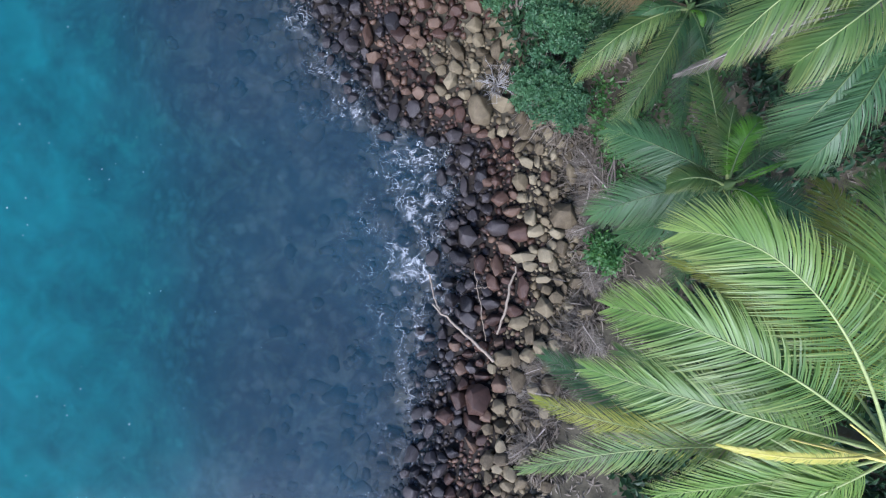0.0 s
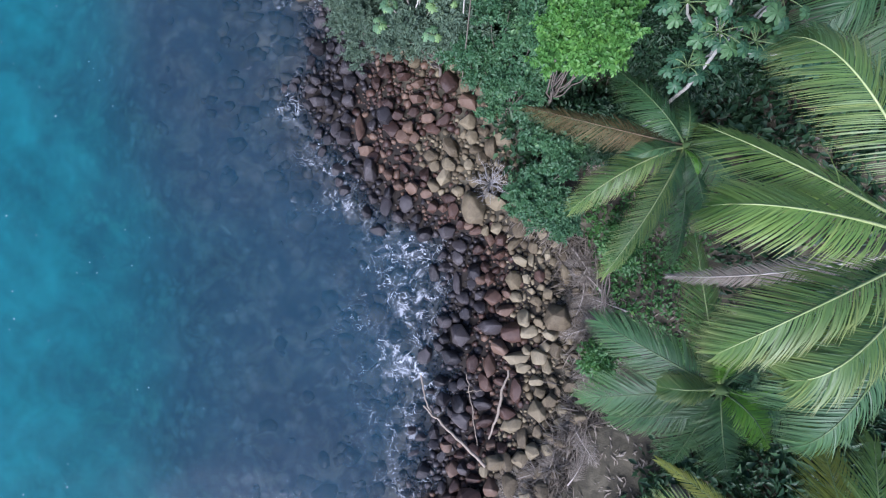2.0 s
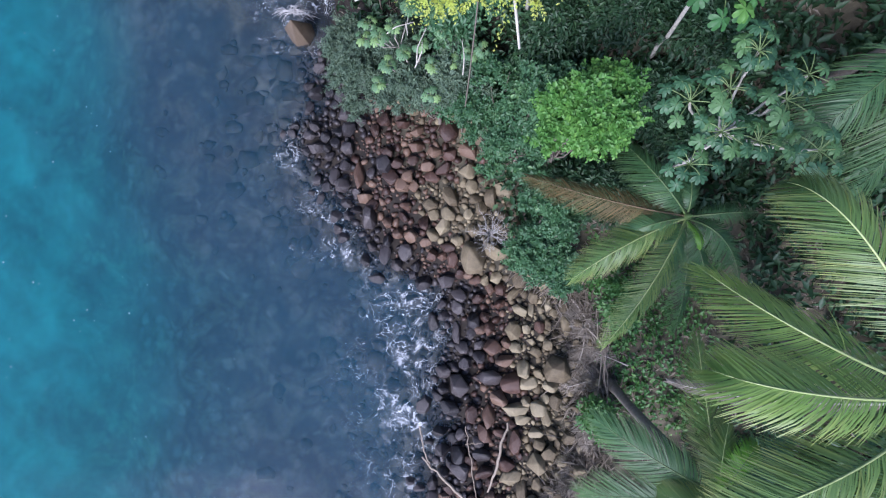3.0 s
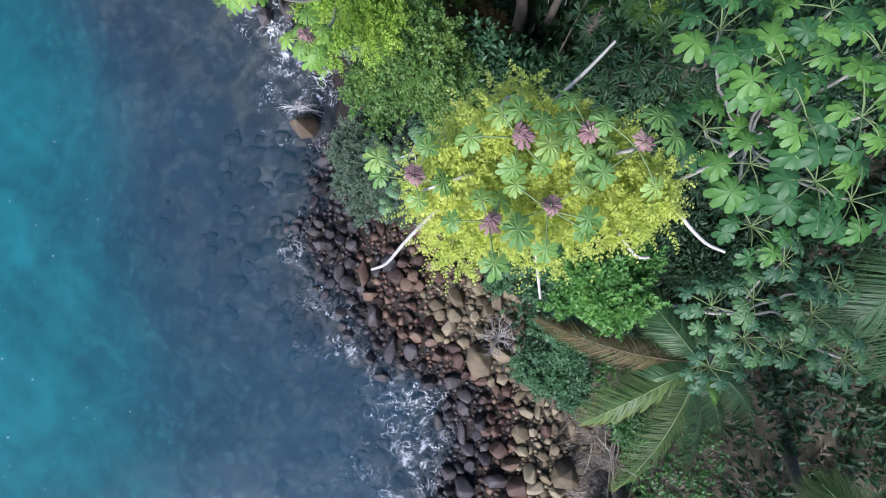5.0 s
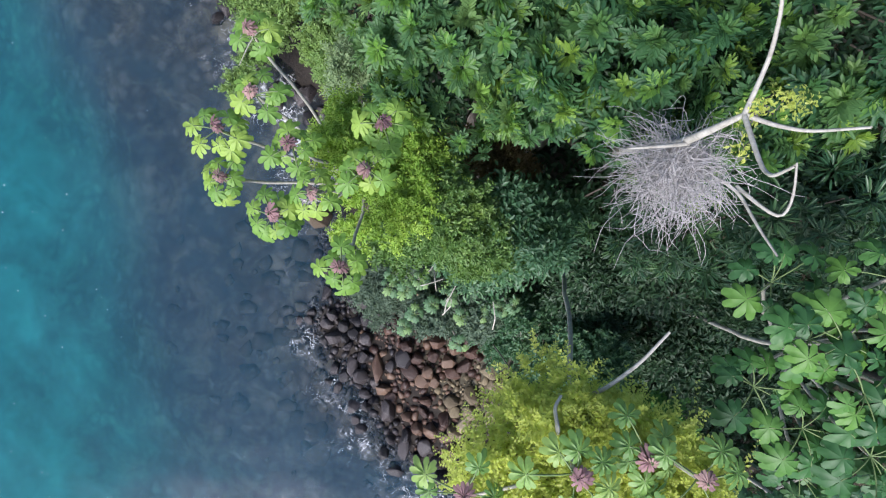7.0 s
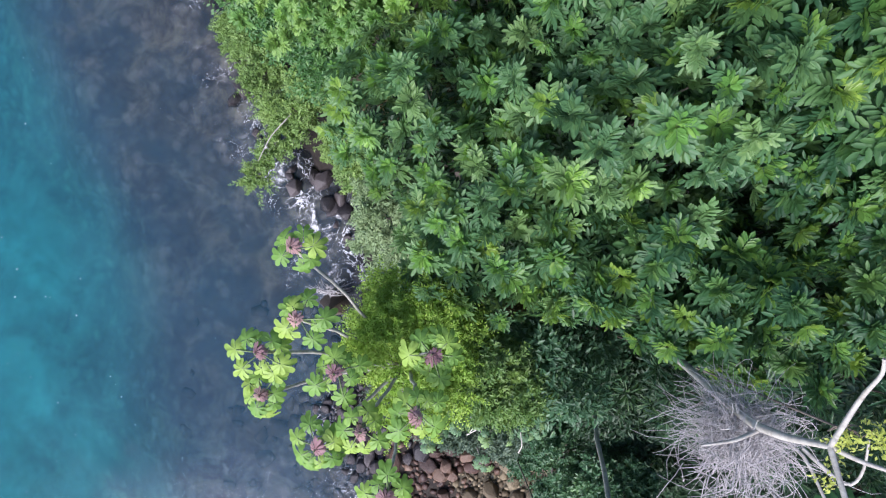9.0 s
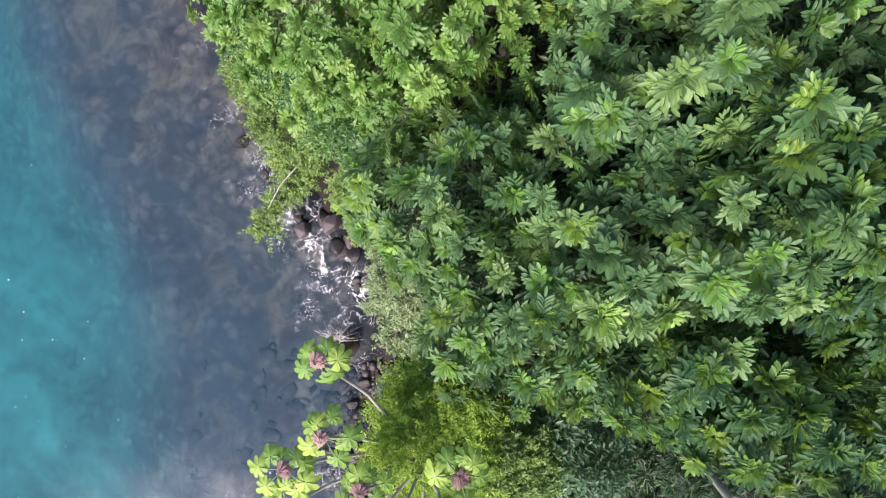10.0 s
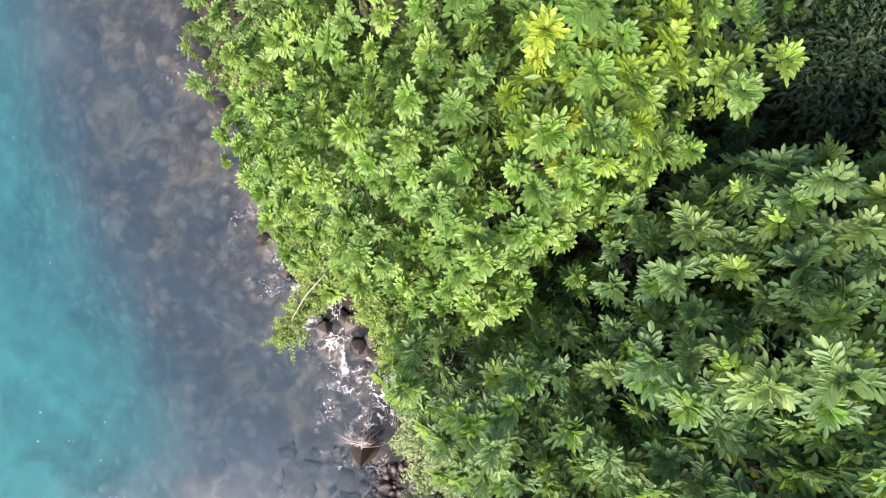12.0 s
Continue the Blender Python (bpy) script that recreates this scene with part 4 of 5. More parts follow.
def trumpet_tree(foot, tips, leaves, label, seed, count=7, head=None, withered=0.0, bare=(), radius=0.055, size=1.0):
    """A pale stem that forks into bare limbs, each with a whorl of big leaves at its end."""
    rng = np.random.default_rng(seed)
    fx, fy = foot
    off = np.array([fx, fy, float(ground_z(fx, fy)) - 0.15])
    tree = thing("trumpet_tree", label, "tree", "trumpet trees", tuple(off))
    tips = [np.array(q, dtype=float) - off for q in tips]
    head = np.array(head) - off if head is not None else np.mean(tips, axis=0) * [0.8, 0.8, 0.72]
    v, f = tube(bend((0, 0, 0), head, (0.1, -0.1, 0), 10, 0.02, rng), np.linspace(radius * 1.5, radius, 10), 9)
    part("trunk", mesh_from("trunk", v, f, BARK_WHITE, True), tree)
    for i, tip in enumerate(tips):
        v, f = tube(bend(head, tip, (0, 0, -0.16 * np.linalg.norm(tip - head)), 9, 0.015, rng), np.linspace(radius * 0.62, 0.024, 9), 7)
        part("branch", mesh_from("branch", v, f, BARK_PALE, True), tree)
        turn = rng.uniform(0, 360)
        for j in range(count + rng.integers(-1, 2)):
            a = turn + j * 137.5 + rng.normal(0, 9)
            m = pose(*tip, rng.normal(0, 6) - (j % 3) * 7, rng.normal(0, 6), a) @ Matrix.Scale(size * rng.uniform(0.82, 1.1), 4)
            part("leaf", leaves[int(rng.integers(len(leaves)))], tree, m=m)
        if rng.random() < withered:
            for k in range(3):
                part("withered_leaf", WITHERED[k], tree, "withered pinkish leaf", pose(*(tip + [0, 0, 0.10 + 0.03 * k]), rng.normal(0, 22), rng.normal(0, 22), turn + 47 * k) @ Matrix.Scale(rng.uniform(0.6, 0.95), 4))
    for line in bare:
        way = smooth_line(np.array(line) - off)
        v, f = tube(way, np.linspace(0.029, 0.016, len(way)) * min(1.0, radius / 0.036), 7)
        part("bare_branch", mesh_from("bare_branch", v, f, BARK_WHITE, True), tree, "bare whitish branch")
    return tree


trumpet_tree((2.5, 12.1), [(0.73, 9.54, 12.0), (1.5, 9.64, 11.8), (1.95, 9.48, 11.9), (1.05, 8.86, 11.9), (0.46, 8.73, 11.9), (-0.29, 9.18, 11.6)],
    STAR_LEAVES, "pale-stemmed trumpet tree overgrown by a yellow-green vine", 11, 6, (1.15, 9.8, 10.3), 1.0, radius=0.036,
    bare=[[(0.5, 9.2, 11.0), (0.09, 9.0, 11.3), (-0.08, 8.9, 11.3), (-0.45, 8.52, 11.2), (-0.62, 8.3, 11.1), (-0.8, 8.25, 11.05)], [(0.5, 9.32, 11.3), (0.3, 9.26, 11.6), (-0.2, 9.1, 11.5)],
          [(1.1, 10.0, 11.0), (1.27, 10.19, 11.3), (1.59, 10.48, 11.4), (1.9, 10.81, 11.4)], [(1.3, 9.25, 11.0), (1.44, 9.13, 11.4), (1.6, 9.0, 11.4), (1.86, 8.8, 11.4), (2.06, 8.52, 11.35), (2.15, 8.4, 11.35), (2.28, 8.42, 11.35)],
          [(2.4, 9.3, 11.1), (2.51, 9.11, 11.3), (2.74, 8.8, 11.25), (2.98, 8.58, 11.2), (3.21, 8.5, 11.17)], [(1.0, 8.8, 11.2), (1.1, 8.5, 11.0), (1.25, 7.92, 10.5)], [(0.68, 9.7, 11.4), (0.65, 9.83, 11.7), (0.63, 10.04, 11.6), (0.72, 10.14, 11.5)]])
trumpet_tree((0.3, 13.4), [(-3.56, 13.24, 10.1), (-3.61, 12.62, 9.8), (-2.55, 13.02, 10.15), (-1.49, 12.66, 10.6), (-2.21, 12.38, 10.4), (-2.76, 12.09, 10.2), (-1.88, 11.41, 10.0), (-3.04, 13.68, 10.2), (-3.19, 14.58, 10.0), (-1.36, 13.31, 10.3)],
    BRIGHT_LEAVES, "trumpet tree with bright leaf whorls leaning over the sea", 12, 8, (-1.75, 12.85, 8.7), 1.0, radius=0.042)
trumpet_tree((5.4, 10.6), [(4.08, 10.68, 11.0), (4.63, 11.43, 11.0), (3.5, 11.35, 10.6), (3.28, 10.08, 10.6), (4.45, 9.37, 10.9), (3.8, 9.62, 10.7), (4.86, 10.1, 11.1), (4.3, 10.1, 11.0), (5.2, 10.9, 11.0), (3.75, 10.7, 10.9), (5.1, 9.2, 10.6), (4.1, 8.9, 10.2)],
    DARK_LEAVES, "trumpet tree with large dark green umbrella leaves", 13, 8, (4.7, 10.3, 9.2), radius=0.036)
trumpet_tree((5.8, 7.6), [(5.93, 8.14, 9.2), (5.1, 8.46, 9.3), (4.17, 7.78, 9.0), (4.66, 7.29, 9.0), (4.24, 6.8, 8.8), (5.24, 7.14, 9.0), (6.2, 7.0, 9.0), (4.7, 7.9, 9.2), (5.5, 7.7, 9.3)],
    BLUE_LEAVES, "young trumpet tree with bluish umbrella leaves", 14, 10, (5.3, 7.6, 7.9), radius=0.036)
trumpet_tree((-0.9, 11.3), [(-1.8, 10.98, 4.3), (-1.38, 10.89, 4.5), (-1.67, 11.31, 4.4), (-1.02, 11.15, 4.6), (-0.61, 11.66, 4.6)],
    PALE_LEAVES, "small trumpet sapling among grey-green shrubs", 16, 6, (-1.0, 11.2, 3.3), radius=0.022, size=0.8,
    bare=[[(-1.25, 11.0, 4.4), (-0.95, 11.05, 4.75), (-0.5, 11.2, 4.7)], [(-0.72, 11.45, 4.2), (-0.7, 11.2, 4.7), (-0.66, 10.9, 4.6)]])
trumpet_tree((-0.3, 10.6), [(-1.18, 10.3, 4.2), (-1.45, 9.97, 3.9), (-0.77, 10.58, 4.4), (-0.36, 10.78, 4.5), (-0.03, 10.28, 4.3), (-0.1, 9.6, 4.1)],
    PALE_LEAVES, "small trumpet sapling behind the rocks", 15, 6, (-0.5, 10.4, 3.2), radius=0.022, size=0.8,
    bare=[[(-0.45, 10.35, 4.2), (-0.42, 10.6, 4.6), (-0.2, 11.05, 4.7)], [(-0.5, 10.3, 4.1), (-0.3, 10.55, 4.5), (-0.3, 10.75, 4.6)]])
trumpet_tree((0.5, 10.9), [(0.91, 10.53, 4.5), (0.44, 10.37, 4.4), (0.15, 11.39, 4.7), (0.17, 11.05, 4.6), (1.2, 10.6, 4.6)],
    PALE_LEAVES, "small trumpet sapling under the vine", 17, 6, (0.5, 10.8, 3.4), radius=0.022, size=0.75,
    bare=[[(0.72, 10.0, 4.4), (0.74, 10.3, 4.8), (0.68, 10.7, 4.8)]])


# ---- crowns of small leaves ----
def bush(name, label, blobs, mat, seed, clumps=90, per=26, length=0.15, width=0.075, spread=0.24, group="", category="bush", limbs=8, bark=None, hang=0.2, low=-0.25, rough=0.07, shoots=None, knobs=0):
    bx, by = blobs[0][0], blobs[0][1]
    off = np.array([bx, by, float(ground_z(bx, by)) - 0.1])
    ob = thing(name, label, category, group, tuple(off))
    own = [tuple(np.array(b[:3]) - off) + tuple(b[3:]) for b in blobs]
    foot = np.array([0, 0, 0.0])
    v, f = foliage(own, clumps * len(blobs), per, length, width, seed, spread, low, hang=hang, rough=rough)
    if shoots:
        v, f = sprays(lumps(own, knobs, seed + 3) if knobs else own, *shoots, length, width, seed, hang)
    part("crown", mesh_from("crown", v, f, mat), ob)
    climber = category == "vine"
    head = np.array([0, 0, max(0.25, own[0][2] * (0.97 if climber else 0.4))])
    v, f = tube(bend(foot, head, (0.03, 0.02, 0), 5), np.linspace(0.02, 0.012, 5) if climber else np.linspace(0.07, 0.05, 5), 7)
    part("stem" if climber else "trunk", mesh_from("trunk", v, f, bark or BARK, True), ob)
    for v, f in twigs(own, head, limbs // 2 * len(blobs), 0.012 if climber else 0.03, seed + 1):
        part("limb", mesh_from("limb", v, f, bark or BARK, True), ob)
    return ob


bush("vine", "yellow-green climbing vine hanging over the trumpet tree", [(0.8, 9.5, 11.0, 0.8, 0.6, 0.55), (0.25, 9.1, 10.9, 0.5, 0.5, 0.55), (1.4, 9.5, 10.95, 0.6, 0.5, 0.55), (2.1, 9.2, 10.95, 0.42, 0.32, 0.45), (0.95, 8.85, 10.85, 0.75, 0.35, 0.55), (1.65, 9.05, 10.85, 0.45, 0.4, 0.5), (0.1, 8.85, 10.7, 0.35, 0.3, 0.45), (0.85, 9.85, 10.6, 0.65, 0.3, 0.5)], VINE, 401, length=0.062, width=0.034, category="vine", limbs=2, hang=0.6, shoots=(4200, 16, 0.26), knobs=120)
bush("vine", "mossy yellow-green vine covering the leaning tree", [(-1.75, 13.3, 8.3, 0.65, 0.75, 1.1), (-1.6, 12.5, 8.2, 0.6, 0.6, 1.1), (-2.2, 12.9, 8.3, 0.4, 0.6, 0.9), (-1.2, 12.9, 7.8, 0.6, 0.7, 1.1), (-1.85, 12.0, 7.7, 0.45, 0.45, 0.9), (-2.1, 13.8, 7.9, 0.45, 0.5, 0.9), (-1.3, 13.6, 7.9, 0.5, 0.5, 1.0)], VINE_GREEN, 402, length=0.075, width=0.032, category="vine", limbs=2, hang=0.4, shoots=(2600, 14, 0.22), knobs=75)
bush("vine", "green creeper draped down the shaded slope", [(-0.8, 13.0, 7.1, 0.75, 0.8, 1.2), (-0.5, 12.4, 6.8, 0.8, 0.75, 1.2), (-1.2, 11.9, 6.2, 0.6, 0.5, 1.0), (0.3, 12.0, 5.9, 0.7, 0.6, 1.1)], MIDLEAF, 416, length=0.11, width=0.055, category="vine", limbs=2, hang=0.4, shoots=(2400, 14, 0.26), knobs=75)
bush("bush", "withered red-brown shrub under the dark trees", [(0.35, 14.0, 5.0, 0.7, 0.5, 0.7), (0.9, 13.7, 4.8, 0.6, 0.4, 0.6)], PALM_BROWN, 422, length=0.10, width=0.04, hang=0.4, shoots=(700, 14, 0.26), knobs=30)
bush("understory_tree", "bluish fine-leaved tree in the shade behind the shore", [(0.5, 12.4, 5.6, 1.2, 1.0, 1.6), (1.5, 12.4, 5.2, 1.0, 1.0, 1.7), (0.3, 11.6, 4.6, 1.0, 0.7, 1.3)], BUSH_TEAL, 403, 130, 26, 0.14, 0.065, 0.26, category="tree")
bush("bush", "bright green small-leaved tree beside the palm", [(3.1, 8.1, 7.0, 0.75, 0.7, 1.1), (2.6, 7.95, 6.6, 0.5, 0.55, 0.9), (3.6, 8.3, 6.7, 0.5, 0.5, 1.0)], BUSH_BRIGHT, 404, length=0.12, width=0.075, hang=0.3, shoots=(1300, 14, 0.2), knobs=42)
bush("bush", "green bush at the edge of the stony shore", [(2.9, 5.7, 1.9, 0.65, 0.65, 0.9), (3.2, 6.6, 2.9, 0.85, 0.8, 1.5), (3.7, 5.2, 2.0, 0.5, 0.5, 0.7)], BUSH_TEAL, 405, length=0.12, width=0.07, hang=0.3, shoots=(1300, 14, 0.22), knobs=46)
bush("bush", "bluish green bush above the rocks", [(2.3, 8.3, 2.7, 0.8, 0.9, 1.2), (2.9, 9.2, 4.0, 1.0, 0.9, 1.4), (1.0, 9.6, 2.3, 0.7, 0.6, 1.1), (1.7, 9.9, 3.4, 0.8, 0.7, 1.2)], BUSH_TEAL, 406, length=0.12, width=0.07, hang=0.3, shoots=(2000, 14, 0.24), knobs=66)
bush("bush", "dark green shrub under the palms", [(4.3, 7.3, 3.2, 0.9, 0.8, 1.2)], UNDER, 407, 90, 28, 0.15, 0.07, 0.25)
bush("bush", "grey-green feathery shrub above the water", [(-2.0, 11.0, 1.6, 1.1, 1.15, 1.25), (-2.6, 11.9, 1.3, 0.65, 0.7, 1.0), (-1.0, 11.6, 2.0, 1.0, 0.9, 1.3), (-1.0, 10.4, 1.8, 0.9, 0.6, 1.1)], BUSH_BLUE, 408, length=0.12, width=0.040, hang=0.3, shoots=(1700, 18, 0.28), knobs=60)
bush("bush", "grey-green saplings on the bank under the trumpet trees", [(0.1, 9.9, 2.6, 0.6, 0.5, 0.9), (-1.0, 10.3, 2.6, 0.7, 0.5, 0.9), (-0.4, 10.2, 2.9, 0.7, 0.5, 0.9), (0.6, 10.2, 3.4, 0.7, 0.6, 0.9)], BUSH_BLUE, 420, length=0.14, width=0.06, hang=0.3, shoots=(1000, 14, 0.26), knobs=44)
bush("bush", "olive grey scrub on the low bank by the sea", [(-7.1, 20.6, 0.8, 0.55, 0.75, 0.6), (-7.5, 21.6, 0.8, 0.6, 0.8, 0.6), (-6.7, 19.9, 0.9, 0.5, 0.5, 0.6)], HANGING, 421, length=0.12, width=0.05, hang=0.3, shoots=(800, 16, 0.28), knobs=36)
bush("bush", "silvery green bush on the bank", [(-2.4, 15.5, 4.9, 0.75, 1.1, 1.5), (-2.1, 14.6, 4.4, 0.6, 0.7, 1.3)], BUSH_SILVER, 409, length=0.12, width=0.045, hang=0.3, shoots=(900, 18, 0.26), knobs=34)
leaning = bush("bush", "green shrub hanging over the water", [(-5.6, 18.9, 1.6, 0.6, 0.6, 0.7), (-5.95, 18.1, 1.6, 0.4, 0.45, 0.4), (-6.5, 17.5, 1.5, 0.3, 0.35, 0.3), (-6.8, 16.9, 1.5, 0.3, 0.4, 0.3), (-6.3, 18.9, 1.4, 0.35, 0.5, 0.5), (-5.1, 19.5, 2.0, 0.6, 0.5, 0.8)], HANGING, 410, length=0.12, width=0.055, hang=0.35, shoots=(700, 18, 0.34))
v, f = tube(smooth_line(np.array([(-5.3, 19.4, 1.6), (-5.7, 18.6, 2.15), (-6.2, 18.0, 2.2), (-6.6, 17.3, 2.0)]) - np.array(leaning.location)), np.linspace(0.03, 0.012, 16), 6)
part("bare_branch", mesh_from("bare_branch", v, f, BARK_PALE, True), leaning, "thin pale branch")
bush("bush", "withered reddish scrub between the tree crowns", [(-2.6, 18.4, 4.2, 0.6, 0.35, 0.5), (-1.7, 18.2, 5.4, 0.5, 0.35, 0.5)], PALM_BROWN, 423, length=0.10, width=0.04, hang=0.4, shoots=(600, 14, 0.24), knobs=26)
bush("bush", "small dark bush between rocks and trees", [(-3.9, 17.7, 2.0, 0.85, 0.75, 1.1), (-3.2, 17.0, 3.0, 0.8, 0.8, 1.2)], HANGING, 411, length=0.12, width=0.055, hang=0.35, shoots=(800, 18, 0.3))
bush("bush", "green scrub on the bank under the bright tree", [(-4.9, 20.6, 2.6, 0.9, 0.9, 1.2), (-6.2, 21.2, 1.6, 0.9, 1.0, 1.0), (-7.4, 22.6, 1.5, 0.9, 1.1, 1.1), (-4.4, 19.2, 3.2, 0.8, 0.8, 1.3)], BUSH, 413, 90, 26, 0.13, 0.065, 0.24)
bush("vine", "thin yellow-green vine on the dead tree", [(2.45, 13.02, 12.25, 0.3, 0.12, 0.1), (2.62, 13.05, 12.3, 0.16, 0.1, 0.08), (2.2, 12.7, 12.2, 0.1, 0.18, 0.08)], VINE, 414, 9, 11, 0.05, 0.026, 0.07, category="vine", limbs=2)
bush("bush", "low bush in shade of the palms", [(5.3, 4.2, 2.4, 0.5, 0.7, 0.5), (4.9, 0.9, 1.7, 0.4, 0.5, 0.5)], BUSH, 412, 70, 24, 0.12, 0.07, 0.2)


# ---- broad-crowned trees with feather leaves ----
def sprig_mesh(name, leaves, leaflets, reach, blade, wide, mats, seed):
    """A tuft of feather leaves round one twig end: spread outer leaves, and short upright young ones in the middle."""
    rng = np.random.default_rng(seed)
    P, D, N, L, W, young = [], [], [], [], [], []
    for i in range(leaves):
        a = i * 2.4 + rng.normal(0, 0.45)
        inner = i < leaves * 0.3
        e = rng.uniform(0.5, 1.25) if inner else rng.uniform(-0.35, 0.75)
        out = np.array([math.cos(a) * math.cos(e), math.sin(a) * math.cos(e), math.sin(e)])
        s = unit(np.cross(out, [0, 0, 1.0]))
        up = np.cross(s, out)
        r = reach * rng.uniform(0.55, 1.2) * (0.75 if inner else 1.0)
        for j in range(leaflets):
            k = (j // 2 + 1) / (leaflets // 2 + 0.6)
            side = 1 if j % 2 else -1
            last = j == leaflets - 1
            P.append(out * r * k - np.array([0, 0, 0.30 * r * k * k]))
            D.append(out * (2.5 if last else 0.9) + s * (0 if last else side) + up * rng.normal(0.05, 0.15))
            N.append(up + rng.normal(0, 0.15, 3))
            L.append(blade * rng.uniform(0.85, 1.15) * (0.85 if inner else 1.0))
            W.append(wide * rng.uniform(0.85, 1.15))
            young.append(1 if inner else 0)
    P, D, N, L, W = np.array(P), unit(np.array(D)), unit(np.array(N)), np.array(L)[:, None], np.array(W)[:, None]
    s = unit(np.cross(D, N))
    up = np.cross(s, D)
    rows = [P, P + D * L * 0.3 + s * W * 0.46 + up * W * 0.18, P + D * L * 0.3 - up * W * 0.08, P + D * L * 0.3 - s * W * 0.46 + up * W * 0.18,
            P + D * L * 0.76 + s * W * 0.44, P + D * L * 0.76 - up * (W * 0.22), P + D * L * 0.76 - s * W * 0.44, P + D * L - up * L * 0.1]
    v = np.stack(rows, axis=1).reshape(-1, 3)
    i = np.arange(len(P))[:, None] * 8
    f = [(0, 1, 2), (0, 2, 3), (1, 4, 5), (1, 5, 2), (2, 5, 6), (2, 6, 3), (4, 7, 5), (5, 7, 6)]
    f = np.concatenate([i + [q] for q in f], axis=1).reshape(-1, 3)
    return mesh_from(name, v, f, mats, index=np.repeat(young, 8))


TUFTS = [sprig_mesh("sprig", 15, 9, 0.24, 0.150, 0.050, [PINNATE, PINNATE_YOUNG if i > 1 else PINNATE_TIP], 500 + i) for i in range(6)]
MID_TUFTS = [sprig_mesh("sprig", 15, 9, 0.22, 0.140, 0.048, [PINNATE_MID, (PINNATE_MID, PINNATE_MID, PINNATE_YOUNG, PALE_YOUNG)[i]], 530 + i) for i in range(4)]
YELLOW_TUFTS = [sprig_mesh("sprig", 15, 9, 0.19, 0.125, 0.052, [YELLOW_LEAF, YELLOW_LEAF], 540 + i) for i in range(3)]
PALE_TUFTS = [sprig_mesh("sprig", 15, 9, 0.18, 0.11, 0.044, [PINNATE_PALE, PINNATE_PALE], 550 + i) for i in range(3)]
LIGHT_TUFTS = [sprig_mesh("sprig", 15, 9, 0.19, 0.125, 0.052, [PINNATE_LIGHT, PALE_YOUNG if i < 2 else PINNATE_LIGHT], 510 + i) for i in range(5)]
NARROW_TUFTS = [sprig_mesh("sprig", 26, 1, 0.07, 0.21, 0.030, [NARROW, NARROW], 520 + i) for i in range(4)]


def crown_tree(blobs, tufts, mat, label, seed, each=70, foot=None, scale=1.0, inner=26):
    rng = np.random.default_rng(seed)
    bx, by = foot or (blobs[0][0] + 0.4, blobs[0][1])
    off = np.array([bx, by, float(ground_z(bx, by)) - 0.2])
    tree = thing("broadleaf_tree", label, "tree", "broadleaf trees", tuple(off))
    own = [tuple(np.array(b[:3]) - off) + tuple(b[3:]) for b in blobs]
    head = np.array([0, 0, max(0.8, own[0][2] * 0.6)])
    v, f = tube(bend((0, 0, 0), head, (0.1, 0.05, 0), 8, 0.02, rng), np.linspace(0.19, 0.12, 8), 10)
    part("trunk", mesh_from("trunk", v, f, BARK, True), tree)
    for v, f in twigs(own, head, 8 * len(own), 0.05, seed + 1):
        part("limb", mesh_from("limb", v, f, BARK, True), tree)
    # inner leaves in darker greens: the shade inside the crown is put into their colour
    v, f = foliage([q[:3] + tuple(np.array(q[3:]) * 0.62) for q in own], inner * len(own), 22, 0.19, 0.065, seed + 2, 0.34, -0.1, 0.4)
    part("shaded_inner_foliage", mesh_from("shaded_inner_foliage", v, f, MIDLEAF if mat == PINNATE_LIGHT else UNDER), tree, kind="stuff")
    done = np.zeros((0, 3))
    for b in own:
        c, r = np.array(b[:3]), np.array(b[3:])
        n = 0
        for tries in range(int(each * 1.3) * 12):
            if n >= each * 1.3:
                break
            d = unit(rng.normal(size=3))
            d[2] = abs(d[2]) if rng.random() < 0.85 else d[2] * 0.6
            lump = 1 + 0.24 * math.sin(5 * d[0] + seed) * math.sin(4 * d[1] + 2 * seed) + rng.normal(0, 0.16)
            p = c + r * d * lump
            if any((((p - np.array(q[:3])) / np.array(q[3:])) ** 2).sum() < 0.72 for q in own):
                continue
            if len(done) and (((done - p) ** 2).sum(1) < (0.42 * scale) ** 2).any():
                continue
            done = np.vstack([done, p])
            n += 1
            tilt = Vector((0, 0, 1)).rotation_difference(Vector(unit(d / r + [0, 0, 0.55]))).to_matrix().to_4x4()
            m = Matrix.Translation(p) @ tilt @ pose(0, 0, 0, rng.normal(0, 20), rng.normal(0, 20), rng.uniform(0, 360)) @ Matrix.Scale(scale * rng.uniform(0.72, 1.15), 4)
            part("sprig", tufts[int(rng.integers(len(tufts)))], tree, m=m)
    return tree


DARK_CROWN, LIGHT_CROWN = "tree with dense tufts of dark green feather leaves", "tree with bright yellow-green feather leaves above the shore"
crown_tree([(-1.3, 16.6, 8.0, 1.2, 1.3, 1.9), (-2.2, 17.2, 6.9, 1.0, 1.0, 1.9)], MID_TUFTS, PINNATE_MID, "tree with dense tufts of mid-green feather leaves", 601)
crown_tree([(-0.3, 15.4, 8.2, 1.3, 1.25, 2.0), (-0.5, 14.6, 7.5, 1.0, 0.8, 2.0)], MID_TUFTS, PINNATE_MID, "tree with dense tufts of mid-green feather leaves", 602)
crown_tree([(0.55, 16.2, 8.8, 1.0, 1.1, 2.0), (1.6, 16.3, 9.5, 0.95, 1.0, 2.1)], MID_TUFTS, PINNATE_MID, "tree with dense tufts of mid-green feather leaves", 603, 60)
